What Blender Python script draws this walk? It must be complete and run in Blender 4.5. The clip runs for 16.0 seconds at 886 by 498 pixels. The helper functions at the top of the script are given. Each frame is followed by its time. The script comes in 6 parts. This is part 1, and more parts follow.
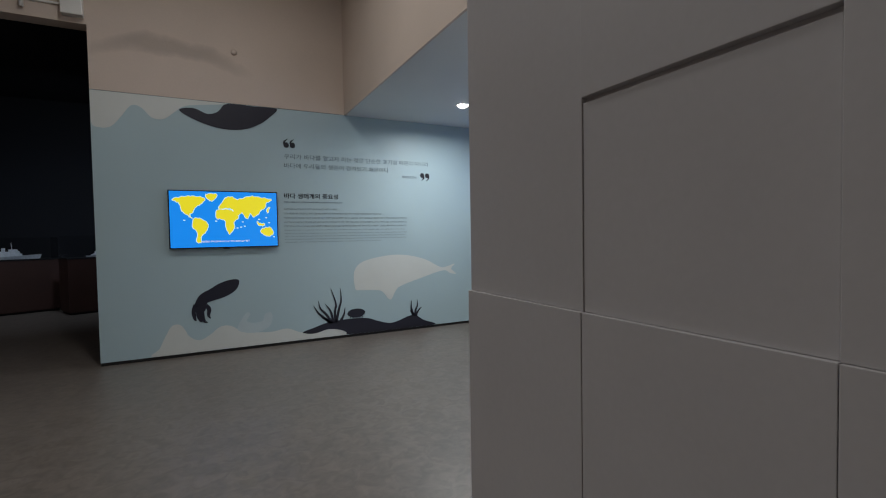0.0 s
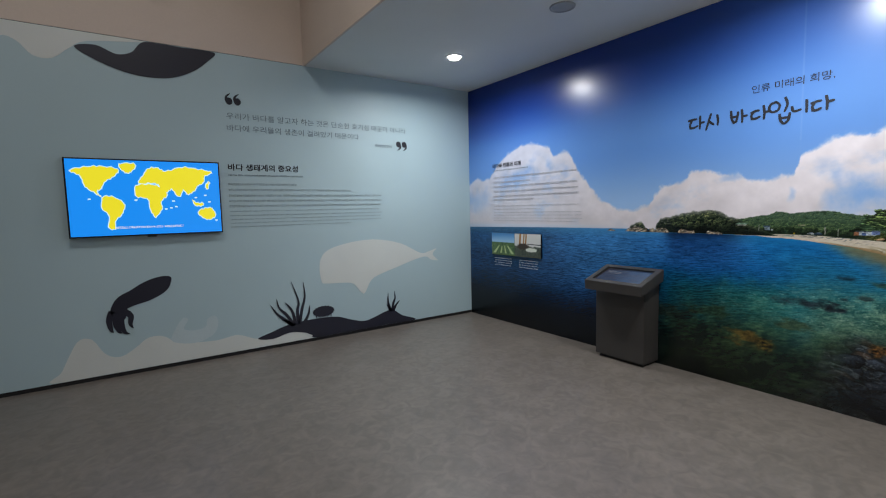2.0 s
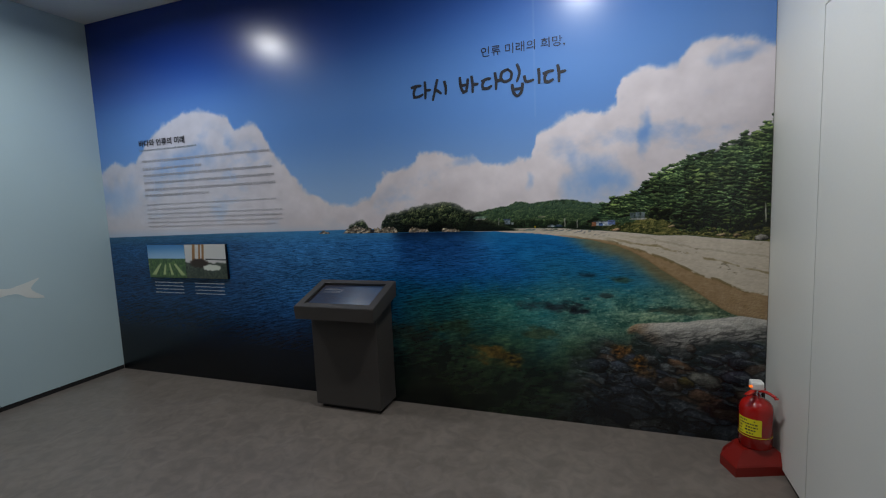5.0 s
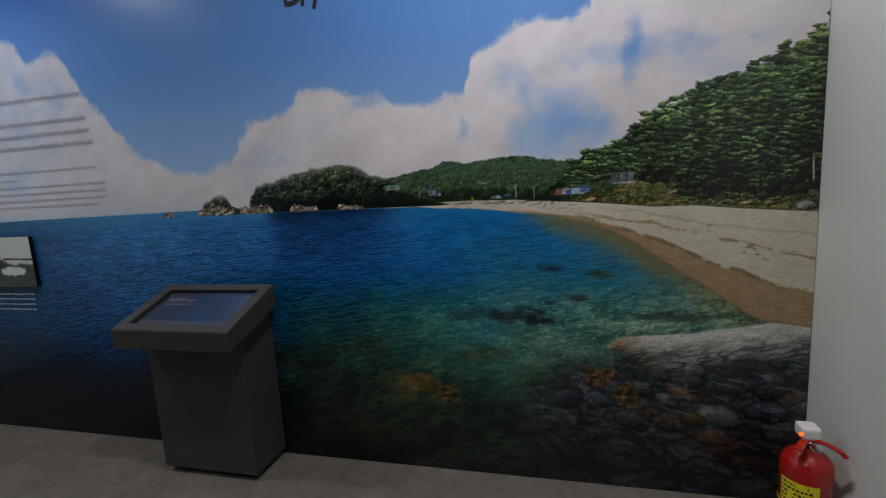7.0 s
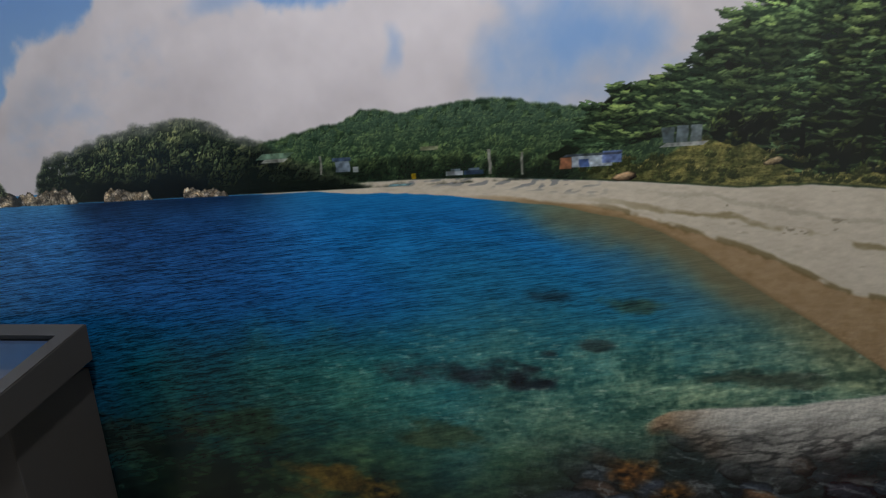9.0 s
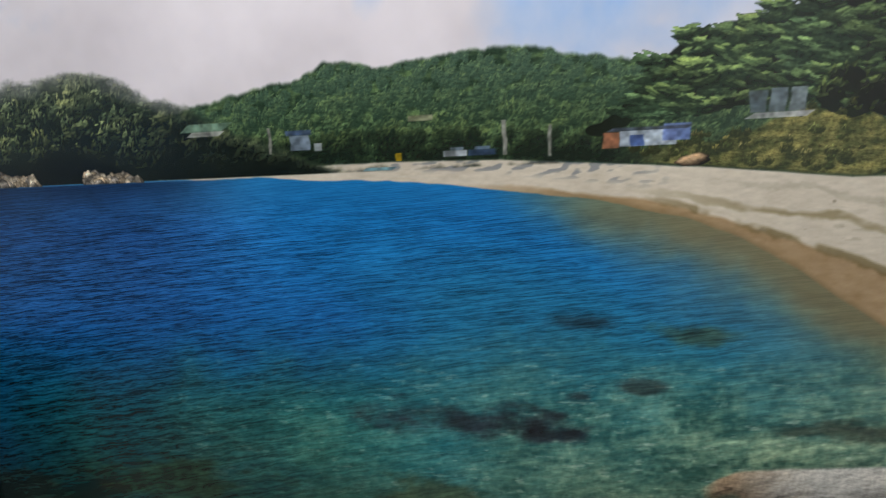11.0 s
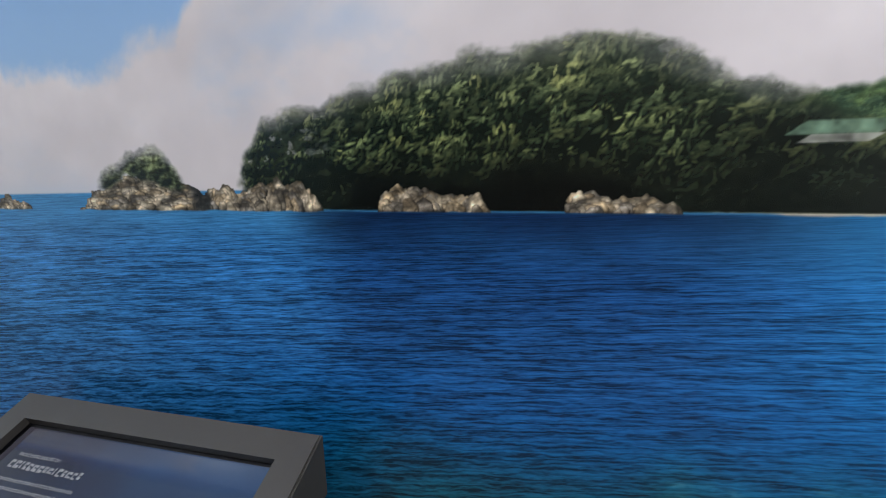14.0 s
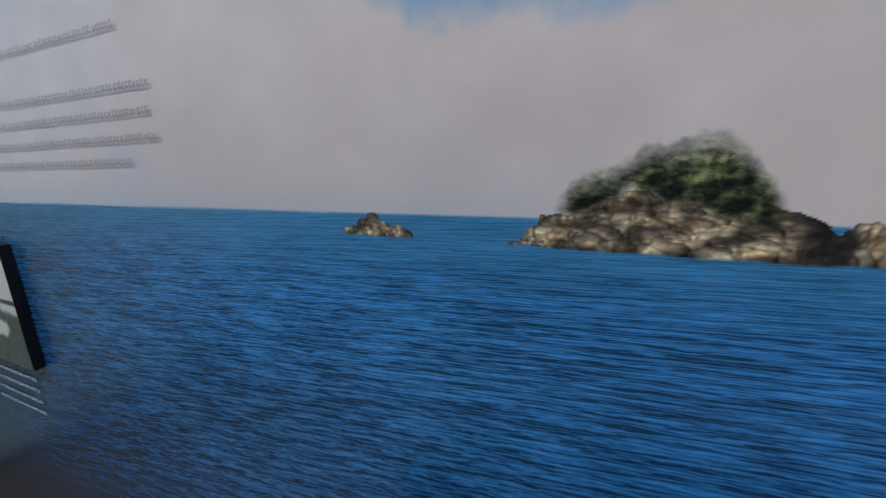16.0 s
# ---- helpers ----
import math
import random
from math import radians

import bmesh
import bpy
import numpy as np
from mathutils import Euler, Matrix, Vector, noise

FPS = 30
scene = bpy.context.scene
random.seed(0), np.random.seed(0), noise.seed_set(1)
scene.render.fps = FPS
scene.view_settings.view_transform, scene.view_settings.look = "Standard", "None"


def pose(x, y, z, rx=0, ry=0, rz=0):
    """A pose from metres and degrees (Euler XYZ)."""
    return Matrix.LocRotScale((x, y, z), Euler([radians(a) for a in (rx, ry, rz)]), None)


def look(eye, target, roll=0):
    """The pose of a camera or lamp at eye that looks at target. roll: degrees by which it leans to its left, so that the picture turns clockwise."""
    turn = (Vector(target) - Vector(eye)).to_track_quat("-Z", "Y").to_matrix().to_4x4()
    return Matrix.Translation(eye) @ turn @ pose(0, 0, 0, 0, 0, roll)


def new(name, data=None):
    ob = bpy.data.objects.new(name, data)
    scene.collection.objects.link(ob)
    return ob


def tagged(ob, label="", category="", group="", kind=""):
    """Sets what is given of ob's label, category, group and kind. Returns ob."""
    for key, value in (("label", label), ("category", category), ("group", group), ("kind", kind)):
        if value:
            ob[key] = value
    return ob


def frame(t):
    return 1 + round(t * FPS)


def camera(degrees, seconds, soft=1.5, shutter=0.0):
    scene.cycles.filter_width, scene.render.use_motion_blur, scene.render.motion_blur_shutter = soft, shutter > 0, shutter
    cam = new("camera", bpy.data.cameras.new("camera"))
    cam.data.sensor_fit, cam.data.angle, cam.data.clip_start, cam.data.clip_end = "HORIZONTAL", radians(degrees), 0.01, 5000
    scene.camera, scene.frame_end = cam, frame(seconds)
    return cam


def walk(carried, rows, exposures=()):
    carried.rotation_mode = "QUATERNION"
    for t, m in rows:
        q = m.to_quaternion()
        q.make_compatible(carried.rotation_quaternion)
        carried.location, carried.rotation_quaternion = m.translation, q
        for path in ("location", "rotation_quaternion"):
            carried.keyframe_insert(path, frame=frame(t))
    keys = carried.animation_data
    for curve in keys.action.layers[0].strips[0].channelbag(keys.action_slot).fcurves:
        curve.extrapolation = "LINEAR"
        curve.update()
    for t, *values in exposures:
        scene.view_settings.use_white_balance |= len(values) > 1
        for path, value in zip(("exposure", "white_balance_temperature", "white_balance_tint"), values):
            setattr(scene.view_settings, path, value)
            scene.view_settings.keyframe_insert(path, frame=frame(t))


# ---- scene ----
cam = camera(87.5, 16.0, soft=1.1, shutter=0.0)
# seconds, eye, target, roll
PATH = [
    (0, (1.238, 0.833, 1.341), (2.153, 2.61, 1.275), -1.0),
    (0.5, (1.163, 1.203, 1.307), (1.832, 3.086, 1.235), -0.6),
    (1, (1.142, 1.477, 1.338), (1.861, 3.341, 1.238), -0.4),
    (1.5, (1.144, 1.722, 1.345), (2.049, 3.502, 1.227), -0.8),
    (2, (1.266, 1.939, 1.394), (2.394, 3.582, 1.222), -1.3),
    (2.5, (1.427, 2.122, 1.398), (2.803, 3.559, 1.194), -1.5),
    (3, (1.514, 2.304, 1.395), (3.104, 3.497, 1.17), -1.6),
    (3.5, (1.65, 2.444, 1.341), (3.357, 3.464, 1.131), -1.7),
    (4, (1.914, 2.553, 1.345), (3.703, 3.422, 1.142), -2.3),
    (4.5, (2.112, 2.652, 1.343), (3.961, 3.381, 1.121), -2.6),
    (4.7, (2.197, 2.701, 1.349), (4.053, 3.415, 1.135), -2.5),
    (6.8, (3.14, 2.859, 1.28), (5.057, 3.354, 0.993), -3.4),
    (7, (3.253, 2.852, 1.249), (5.168, 3.349, 0.957), -3.4),
    (7.5, (3.519, 2.794, 1.248), (5.434, 3.27, 0.92), -3.6),
    (8, (3.71, 2.837, 1.23), (5.641, 3.227, 0.886), -3.1),
    (8.5, (3.902, 2.916, 1.234), (5.831, 3.293, 0.864), -2.9),
    (9, (4.037, 2.944, 1.207), (5.967, 3.301, 0.823), -3.7),
    (9.2, (4.077, 2.918, 1.149), (6.012, 3.333, 0.858), -3.6),
    (11.3, (4.323, 3.063, 1.192), (6.249, 3.349, 0.736), -3.0),
    (11.5, (4.327, 3.107, 1.193), (6.25, 3.409, 0.733), -2.8),
    (12, (4.328, 3.256, 1.227), (6.239, 3.618, 0.762), -2.6),
    (12.5, (4.371, 3.386, 1.239), (6.269, 3.812, 0.774), -2.2),
    (13, (4.48, 3.495, 1.249), (6.367, 3.97, 0.787), -2.2),
    (13.5, (4.523, 3.618, 1.242), (6.407, 4.126, 0.803), -2.0),
    (14, (4.513, 3.764, 1.246), (6.38, 4.287, 0.757), -2.4),
    (14.5, (4.478, 3.911, 1.283), (6.35, 4.42, 0.796), -1.7),
    (15, (4.522, 4.018, 1.297), (6.387, 4.534, 0.792), -1.5),
    (15.5, (4.644, 4.168, 1.264), (6.459, 4.822, 0.739), -2.6),
    (16, (4.662, 4.352, 1.256), (6.371, 5.266, 0.764), -3.2),
]
EXPOSURES = [(0.0, -0.6), (0.5, -0.55), (1.0, -0.35), (1.5, -0.3), (2.0, -0.5), (3.0, -0.85), (4.5, -1.12), (7.0, -1.27), (8.0, -1.05), (9.0, -0.9), (11.5, -0.15), (12.0, -0.13), (12.5, -0.16), (15.0, -0.18), (16.0, -0.62)]
walk(cam, [(t, look(eye, target, roll)) for t, eye, target, roll in PATH], EXPOSURES)

# ---- light ----
EAST, NORTH, SOUTH = 5.05, 6.80, 2.02      # mural wall, graphic wall, door wall
LOW, HIGH, EDGE = 2.90, 4.90, 2.90         # low ceiling, high ceiling, where the low ceiling begins
LAMP_X, LAMP_Y = 4.08, (5.76, 2.97)

world = bpy.data.worlds.new("world")
world.use_nodes = True
world.node_tree.nodes["Background"].inputs[0].default_value = (0.02, 0.021, 0.024, 1)
world.node_tree.nodes["Background"].inputs[1].default_value = 0.2
scene.world = world


def area_lamp(name, place, target, size, watts, colour, spread=170):
    data = bpy.data.lights.new(name, "AREA")
    data.shape, data.size, data.energy, data.color, data.spread = "DISK", size, watts, colour, radians(spread)
    ob = new(name, data)
    ob.matrix_world = look(place, target)
    return ob


for y, watts in zip(LAMP_Y, (42, 54)):
    area_lamp("downlight_lamp", (LAMP_X, y, LOW - 0.040), (LAMP_X, y, 0), 0.13, watts, (0.95, 0.98, 1.0))
# High lamps out of view; the western one is added to brighten the pier.
for x, y, watts in ((1.1, 4.2, 58), (-2.4, 1.2, 66)):
    area_lamp("unseen_high_lamp", (x, y, HIGH - 0.03), (x, y, 0), 0.35, watts, (0.98, 0.97, 0.96))
area_lamp("dark_hall_light", (-2.53, 10.4, 3.48), (-1.9, 12.0, 0.9), 0.08, 17, (0.75, 0.86, 1.0), 110)
# Extra light with no fitting, added to brighten the dark hall.
area_lamp("dark_hall_light", (-0.2, 9.6, 3.48), (-1.2, 12.8, 1.2), 0.08, 15, (0.7, 0.82, 1.0), 120)


# ---- materials ----
def srgb(r, g, b):
    return tuple((c / 255 / 12.92) if c <= 10 else ((c / 255 + 0.055) / 1.055) ** 2.4 for c in (r, g, b)) + (1,)


def mat(name, colour, rough=0.5, metal=0.0, vary=0.08, scale=6.0, fine=90.0, bump=0.0, coat=0.0, spec=0.5):
    """A surface whose colour wanders at two scales, with a fine relief."""
    m = bpy.data.materials.new(name)
    m.use_nodes = True
    nt = m.node_tree
    b = nt.nodes["Principled BSDF"]
    tc = nt.nodes.new("ShaderNodeTexCoord")
    big, small = nt.nodes.new("ShaderNodeTexNoise"), nt.nodes.new("ShaderNodeTexNoise")
    big.inputs["Scale"].default_value, big.inputs["Detail"].default_value = scale, 5
    small.inputs["Scale"].default_value, small.inputs["Detail"].default_value = fine, 3
    for n in (big, small):
        nt.links.new(tc.outputs["Object"], n.inputs["Vector"])
    mix = nt.nodes.new("ShaderNodeMath")
    mix.operation = "MULTIPLY_ADD"
    nt.links.new(small.outputs["Fac"], mix.inputs[0])
    mix.inputs[1].default_value = 0.4
    nt.links.new(big.outputs["Fac"], mix.inputs[2])
    rng = nt.nodes.new("ShaderNodeMapRange")
    rng.inputs["From Min"].default_value, rng.inputs["From Max"].default_value = 0.4, 1.0
    rng.inputs["To Min"].default_value, rng.inputs["To Max"].default_value = 1 - vary, 1 + vary
    nt.links.new(mix.outputs[0], rng.inputs["Value"])
    mul = nt.nodes.new("ShaderNodeVectorMath")
    mul.operation = "MULTIPLY"
    mul.inputs[0].default_value = colour[:3]
    nt.links.new(rng.outputs[0], mul.inputs[1])
    nt.links.new(mul.outputs[0], b.inputs["Base Color"])
    rr = nt.nodes.new("ShaderNodeMapRange")
    rr.inputs["To Min"].default_value, rr.inputs["To Max"].default_value = max(rough - 0.06, 0.02), min(rough + 0.06, 1)
    nt.links.new(big.outputs["Fac"], rr.inputs["Value"])
    nt.links.new(rr.outputs[0], b.inputs["Roughness"])
    b.inputs["Metallic"].default_value = metal
    b.inputs["Coat Weight"].default_value = coat
    b.inputs["Specular IOR Level"].default_value = spec
    if bump:
        bn = nt.nodes.new("ShaderNodeBump")
        bn.inputs["Strength"].default_value, bn.inputs["Distance"].default_value = bump, 0.004
        nt.links.new(mix.outputs[0], bn.inputs["Height"])
        nt.links.new(bn.outputs[0], b.inputs["Normal"])
    return m


def glow(name, colour, strength):
    m = bpy.data.materials.new(name)
    m.use_nodes = True
    b = m.node_tree.nodes["Principled BSDF"]
    b.inputs["Base Color"].default_value = tuple(c * 0.2 for c in colour[:3]) + (1,)
    b.inputs["Emission Color"].default_value = colour
    b.inputs["Emission Strength"].default_value = strength
    b.inputs["Roughness"].default_value = 0.25
    return m


def floor_material():
    m = mat("vinyl_floor", srgb(113, 105, 98), 0.36, vary=0.13, scale=4.0, fine=26.0, bump=0.02)
    nt = m.node_tree
    b = nt.nodes["Principled BSDF"]
    tc = nt.nodes.new("ShaderNodeTexCoord")
    vein = nt.nodes.new("ShaderNodeTexNoise")
    vein.inputs["Scale"].default_value, vein.inputs["Detail"].default_value, vein.inputs["Distortion"].default_value = 11, 8, 1.2
    nt.links.new(tc.outputs["Object"], vein.inputs["Vector"])
    ramp = nt.nodes.new("ShaderNodeMapRange")
    ramp.inputs["From Min"].default_value, ramp.inputs["From Max"].default_value = 0.35, 0.65
    ramp.inputs["To Min"].default_value, ramp.inputs["To Max"].default_value = 0.84, 1.12
    nt.links.new(vein.outputs["Fac"], ramp.inputs["Value"])
    mul = nt.nodes.new("ShaderNodeVectorMath")
    mul.operation = "MULTIPLY"
    source = b.inputs["Base Color"].links[0].from_socket
    nt.links.new(source, mul.inputs[0])
    nt.links.new(ramp.outputs[0], mul.inputs[1])
    nt.links.new(mul.outputs[0], b.inputs["Base Color"])
    return m


FLOOR = floor_material()
CREAM = mat("cream_paint", srgb(205, 189, 176), 0.7, vary=0.06, scale=1.3, fine=60, bump=0.05)
CEIL = mat("white_ceiling", srgb(214, 216, 214), 0.75, vary=0.03, scale=2, fine=80, bump=0.03)
WHITE = mat("white_laminate", srgb(222, 222, 216), 0.42, vary=0.03, scale=1.5, fine=120, bump=0.02)
COLUMN = mat("pale_panel", srgb(206, 203, 204), 0.5, vary=0.05, scale=2.2, fine=70, bump=0.04)
GAP = mat("dark_gap", srgb(22, 21, 22), 0.8)
BLACK = mat("black_paint", srgb(24, 27, 34), 0.85, vary=0.2, scale=1.2)
CASE = mat("brown_plinth", srgb(60, 36, 30), 0.6, vary=0.15, scale=3)
SHIP = mat("pale_model", srgb(214, 222, 230), 0.5, vary=0.2, scale=30)
NAVY = mat("navy_vinyl", srgb(30, 31, 46), 0.5, vary=0.08, scale=5)
PALE = mat("pale_vinyl", srgb(208, 212, 208), 0.5, vary=0.04, scale=3)
INK = mat("ink", srgb(28, 30, 40), 0.6)
GREYINK = mat("grey_ink", srgb(112, 124, 132), 0.6)
TAUPE = mat("taupe_ink", srgb(164, 163, 170), 0.6)
FAINT = mat("faint_ink", srgb(140, 154, 159), 0.6)
WHITEINK = mat("white_ink", srgb(190, 205, 215), 0.6)
KIOSK = mat("dark_grey_metal", srgb(58, 55, 53), 0.48, vary=0.06, scale=5, fine=220, bump=0.06)
KIOSK_DARK = mat("black_metal", srgb(18, 18, 19), 0.5)
BEZEL = mat("black_bezel", srgb(12, 13, 18), 0.3)
RED = mat("red_enamel", srgb(166, 22, 16), 0.25, vary=0.07, scale=9, coat=0.4)
REDPLASTIC = mat("red_plastic", srgb(128, 22, 14), 0.42, vary=0.08, scale=8)
YELLOW = mat("yellow_label", srgb(228, 214, 30), 0.5)
WHITEPLASTIC = mat("white_plastic", srgb(226, 224, 220), 0.4)
CHROME = mat("chrome", srgb(205, 205, 208), 0.16, metal=1.0, vary=0.03)
GREY = mat("grey_plastic", srgb(150, 152, 152), 0.5)


# ---- builders ----
def part(name, bm, material, parent=None, label=""):
    me = bpy.data.meshes.new(name)
    bmesh.ops.recalc_face_normals(bm, faces=bm.faces)
    bm.to_mesh(me)
    bm.free()
    me.materials.append(material)
    ob = new(name, me)
    if parent:
        ob.parent = parent
    if label:
        tagged(ob, label)
    return ob


def empty(name, place, label, category, group="", kind=""):
    ob = new(name)
    ob.matrix_world = pose(*place) if len(place) < 4 else pose(*place[:3], rz=place[3])
    return tagged(ob, label, category, group, kind)


def add_box(bm, x0, x1, y0, y1, z0, z1, bevel=0.0):
    made = bmesh.ops.create_cube(bm, size=1, matrix=Matrix.Translation(((x0 + x1) / 2, (y0 + y1) / 2, (z0 + z1) / 2)) @ Matrix.Diagonal((x1 - x0, y1 - y0, z1 - z0, 1)))
    if bevel:
        edges = {e for v in made["verts"] for e in v.link_edges}
        bmesh.ops.bevel(bm, geom=list(edges), offset=bevel, segments=2, affect="EDGES", profile=0.6)
    return bm


def box(x0, x1, y0, y1, z0, z1, bevel=0.0):
    return add_box(bmesh.new(), x0, x1, y0, y1, z0, z1, bevel)


def lathe(profile, steps=32, bm=None, centre=(0, 0, 0)):
    """Turn (radius, height) pairs round the upright axis."""
    bm = bm or bmesh.new()
    rings = []
    for r, z in profile:
        if r < 1e-5:
            rings.append([bm.verts.new((centre[0], centre[1], centre[2] + z))])
        else:
            rings.append([bm.verts.new((centre[0] + r * math.cos(2 * math.pi * i / steps), centre[1] + r * math.sin(2 * math.pi * i / steps), centre[2] + z)) for i in range(steps)])
    for a, b in zip(rings, rings[1:]):
        for i in range(steps):
            q = [a[i % len(a)], a[(i + 1) % len(a)], b[(i + 1) % len(b)], b[i % len(b)]]
            q = list(dict.fromkeys(q))
            if len(q) > 2:
                bm.faces.new(q)
    return bm


def smooth(ob):
    for p in ob.data.polygons:
        p.use_smooth = True
    return ob


def tube(points, radius, steps=10):
    bm = bmesh.new()
    rings = []
    pts = [Vector(p) for p in points]
    for i, p in enumerate(pts):
        d = (pts[min(i + 1, len(pts) - 1)] - pts[max(i - 1, 0)]).normalized()
        side = d.orthogonal().normalized()
        up = d.cross(side)
        rings.append([bm.verts.new(p + radius * (math.cos(2 * math.pi * k / steps) * side + math.sin(2 * math.pi * k / steps) * up)) for k in range(steps)])
    for a, b in zip(rings, rings[1:]):
        for k in range(steps):
            bm.faces.new((a[k], a[(k + 1) % steps], b[(k + 1) % steps], b[k]))
    bm.faces.new(rings[0])
    bm.faces.new(rings[-1])
    return bm


def spline(points, steps=6, closed=True):
    """A smooth line through a few corner points."""
    n, out = len(points), []
    for i in range(n if closed else n - 1):
        p = [Vector(points[(i + k) % n] if closed else points[min(max(i + k, 0), n - 1)]) for k in (-1, 0, 1, 2)]
        for s in range(steps):
            t = s / steps
            out.append(0.5 * ((2 * p[1]) + (p[2] - p[0]) * t + (2 * p[0] - 5 * p[1] + 4 * p[2] - p[3]) * t * t + (3 * p[1] - p[0] - 3 * p[2] + p[3]) * t ** 3))
    if not closed:
        out.append(Vector(points[-1]))
    return out


def north_flat(bm, outline, off, thick=0.0015):
    """A thin vinyl shape on the graphic wall: outline in (x, z)."""
    y = NORTH - off
    front = [bm.verts.new((p[0], y - thick, p[1])) for p in outline]
    back = [bm.verts.new((p[0], y, p[1])) for p in outline]
    bm.faces.new(front)
    for i in range(len(front)):
        j = (i + 1) % len(front)
        bm.faces.new((front[i], front[j], back[j], back[i]))
    return bm


def blade(points, width):
    """Outline of a tapering frond along a few points."""
    line = spline(points, 5, False)
    left, right = [], []
    for i, p in enumerate(line):
        d = (line[min(i + 1, len(line) - 1)] - line[max(i - 1, 0)]).normalized()
        n = Vector((-d.y, d.x)) * width * (1 - (i / (len(line) - 1)) ** 2 * 0.92) / 2
        left.append(p + n)
        right.append(p - n)
    return left + right[::-1]


def words_mesh(text, bold=0.0):
    curve = bpy.data.curves.new("words", "FONT")
    curve.body, curve.extrude, curve.offset, curve.resolution_u = text, 0.0, bold, 3
    ob = bpy.data.objects.new("words", curve)
    scene.collection.objects.link(ob)
    dg = bpy.context.evaluated_depsgraph_get()
    me = bpy.data.meshes.new_from_object(ob.evaluated_get(dg))
    bpy.data.objects.remove(ob)
    return me


def lettering(name, text, material, parent, m, width, height, bold=0.0):
    """Flat lettering that fills width x height, from its lower left corner at the pose m."""
    me = words_mesh(text, bold)
    co = np.zeros(len(me.vertices) * 3)
    me.vertices.foreach_get("co", co)
    co = co.reshape(-1, 3)
    lo, hi = co.min(0), co.max(0)
    co[:, 0] = (co[:, 0] - lo[0]) / (hi[0] - lo[0]) * width
    co[:, 1] = (co[:, 1] - lo[1]) / (hi[1] - lo[1]) * height
    co[:, 2] = 0
    faces = [list(p.vertices) for p in me.polygons]
    bpy.data.meshes.remove(me)
    faces.sort(key=lambda f: min(co[v, 0] for v in f))
    words, reach = [], -1.0
    for f in faces:
        lo_x, hi_x = min(co[v, 0] for v in f), max(co[v, 0] for v in f)
        if lo_x > reach + 0.22 * height:
            words.append([])
        words[-1].append(f)
        reach = max(reach, hi_x)
    for word in words:
        used = sorted({v for f in word for v in f})
        at = {v: k for k, v in enumerate(used)}
        piece = bpy.data.meshes.new(name)
        piece.from_pydata([tuple(co[v]) for v in used], [], [[at[v] for v in f] for f in word])
        piece.materials.append(material)
        ob = new(name, piece)
        ob.parent = parent
        ob.matrix_world = m


def text_bars(name, material, parent, m, width, height, seed, gap=0.32, glyph=0.55):
    """One line of small print as word-long bars, broken into uneven strokes."""
    rnd, bm, x = random.Random(seed), bmesh.new(), 0.0
    while x < width - height:
        word = min(rnd.uniform(1.6, 5.5) * height, width - x)
        k = x
        while k < x + word - 0.2 * height:
            w = glyph * height * rnd.uniform(0.8, 1.3)
            lo, hi = rnd.uniform(0, 0.18), rnd.uniform(0.78, 1.0)
            w2 = min(w, x + word - k)
            for a0, a1, b0, b1 in ((0.0, 0.32, lo, hi), (0.40, 1.0, 0.66 * hi, hi), (0.40, 1.0, lo, lo + rnd.choice((0.2, 0.36)))):
                bm.faces.new([bm.verts.new((k + a * w2, b * height, 0)) for a, b in ((a0, b0), (a1, b0), (a1, b1), (a0, b1))])
            k += w + 0.20 * height
        x += word + gap * height
    ob = tagged(part(name, bm, material, parent), kind="stuff")
    ob.matrix_world = m
    return ob


def on_north(x, z, off=0.003):
    return pose(x, NORTH - off, z, 90, 0, 0)


def on_east(u, z, off=0.003):
    return pose(EAST - off, NORTH - u, z, 90, 0, -90)


def setting(name, bm, material, label, category, parent=None):
    ob = part(name, bm, material, parent)
    return tagged(ob, label, category, kind="structure")


# ---- the shell ----
setting("floor", box(-6, 5.4, -3.2, 13.6, -0.12, 0), FLOOR, "mottled grey-beige vinyl floor with a soft sheen", "floor")
setting("wall_east", box(EAST + 0.006, 5.4, SOUTH - 0.2, NORTH + 0.2, 0, HIGH), CREAM, "plain wall behind the printed sea mural", "wall")
north_print = mat("pale_blue_print", srgb(172, 194, 200), 0.5, vary=0.04, scale=0.8, fine=120, bump=0.015)
north = setting("wall_north", box(0.225, EAST + 0.006, NORTH, NORTH + 0.2, 0.035, LOW), north_print, "pale blue printed graphic wall with dark sea silhouettes", "wall")
setting("wall_north_upper", box(0.225, EDGE + 0.1, NORTH + 0.004, NORTH + 0.2, LOW + 0.006, HIGH), CREAM, "cream painted wall above the graphic panel, with a long darker band", "wall")
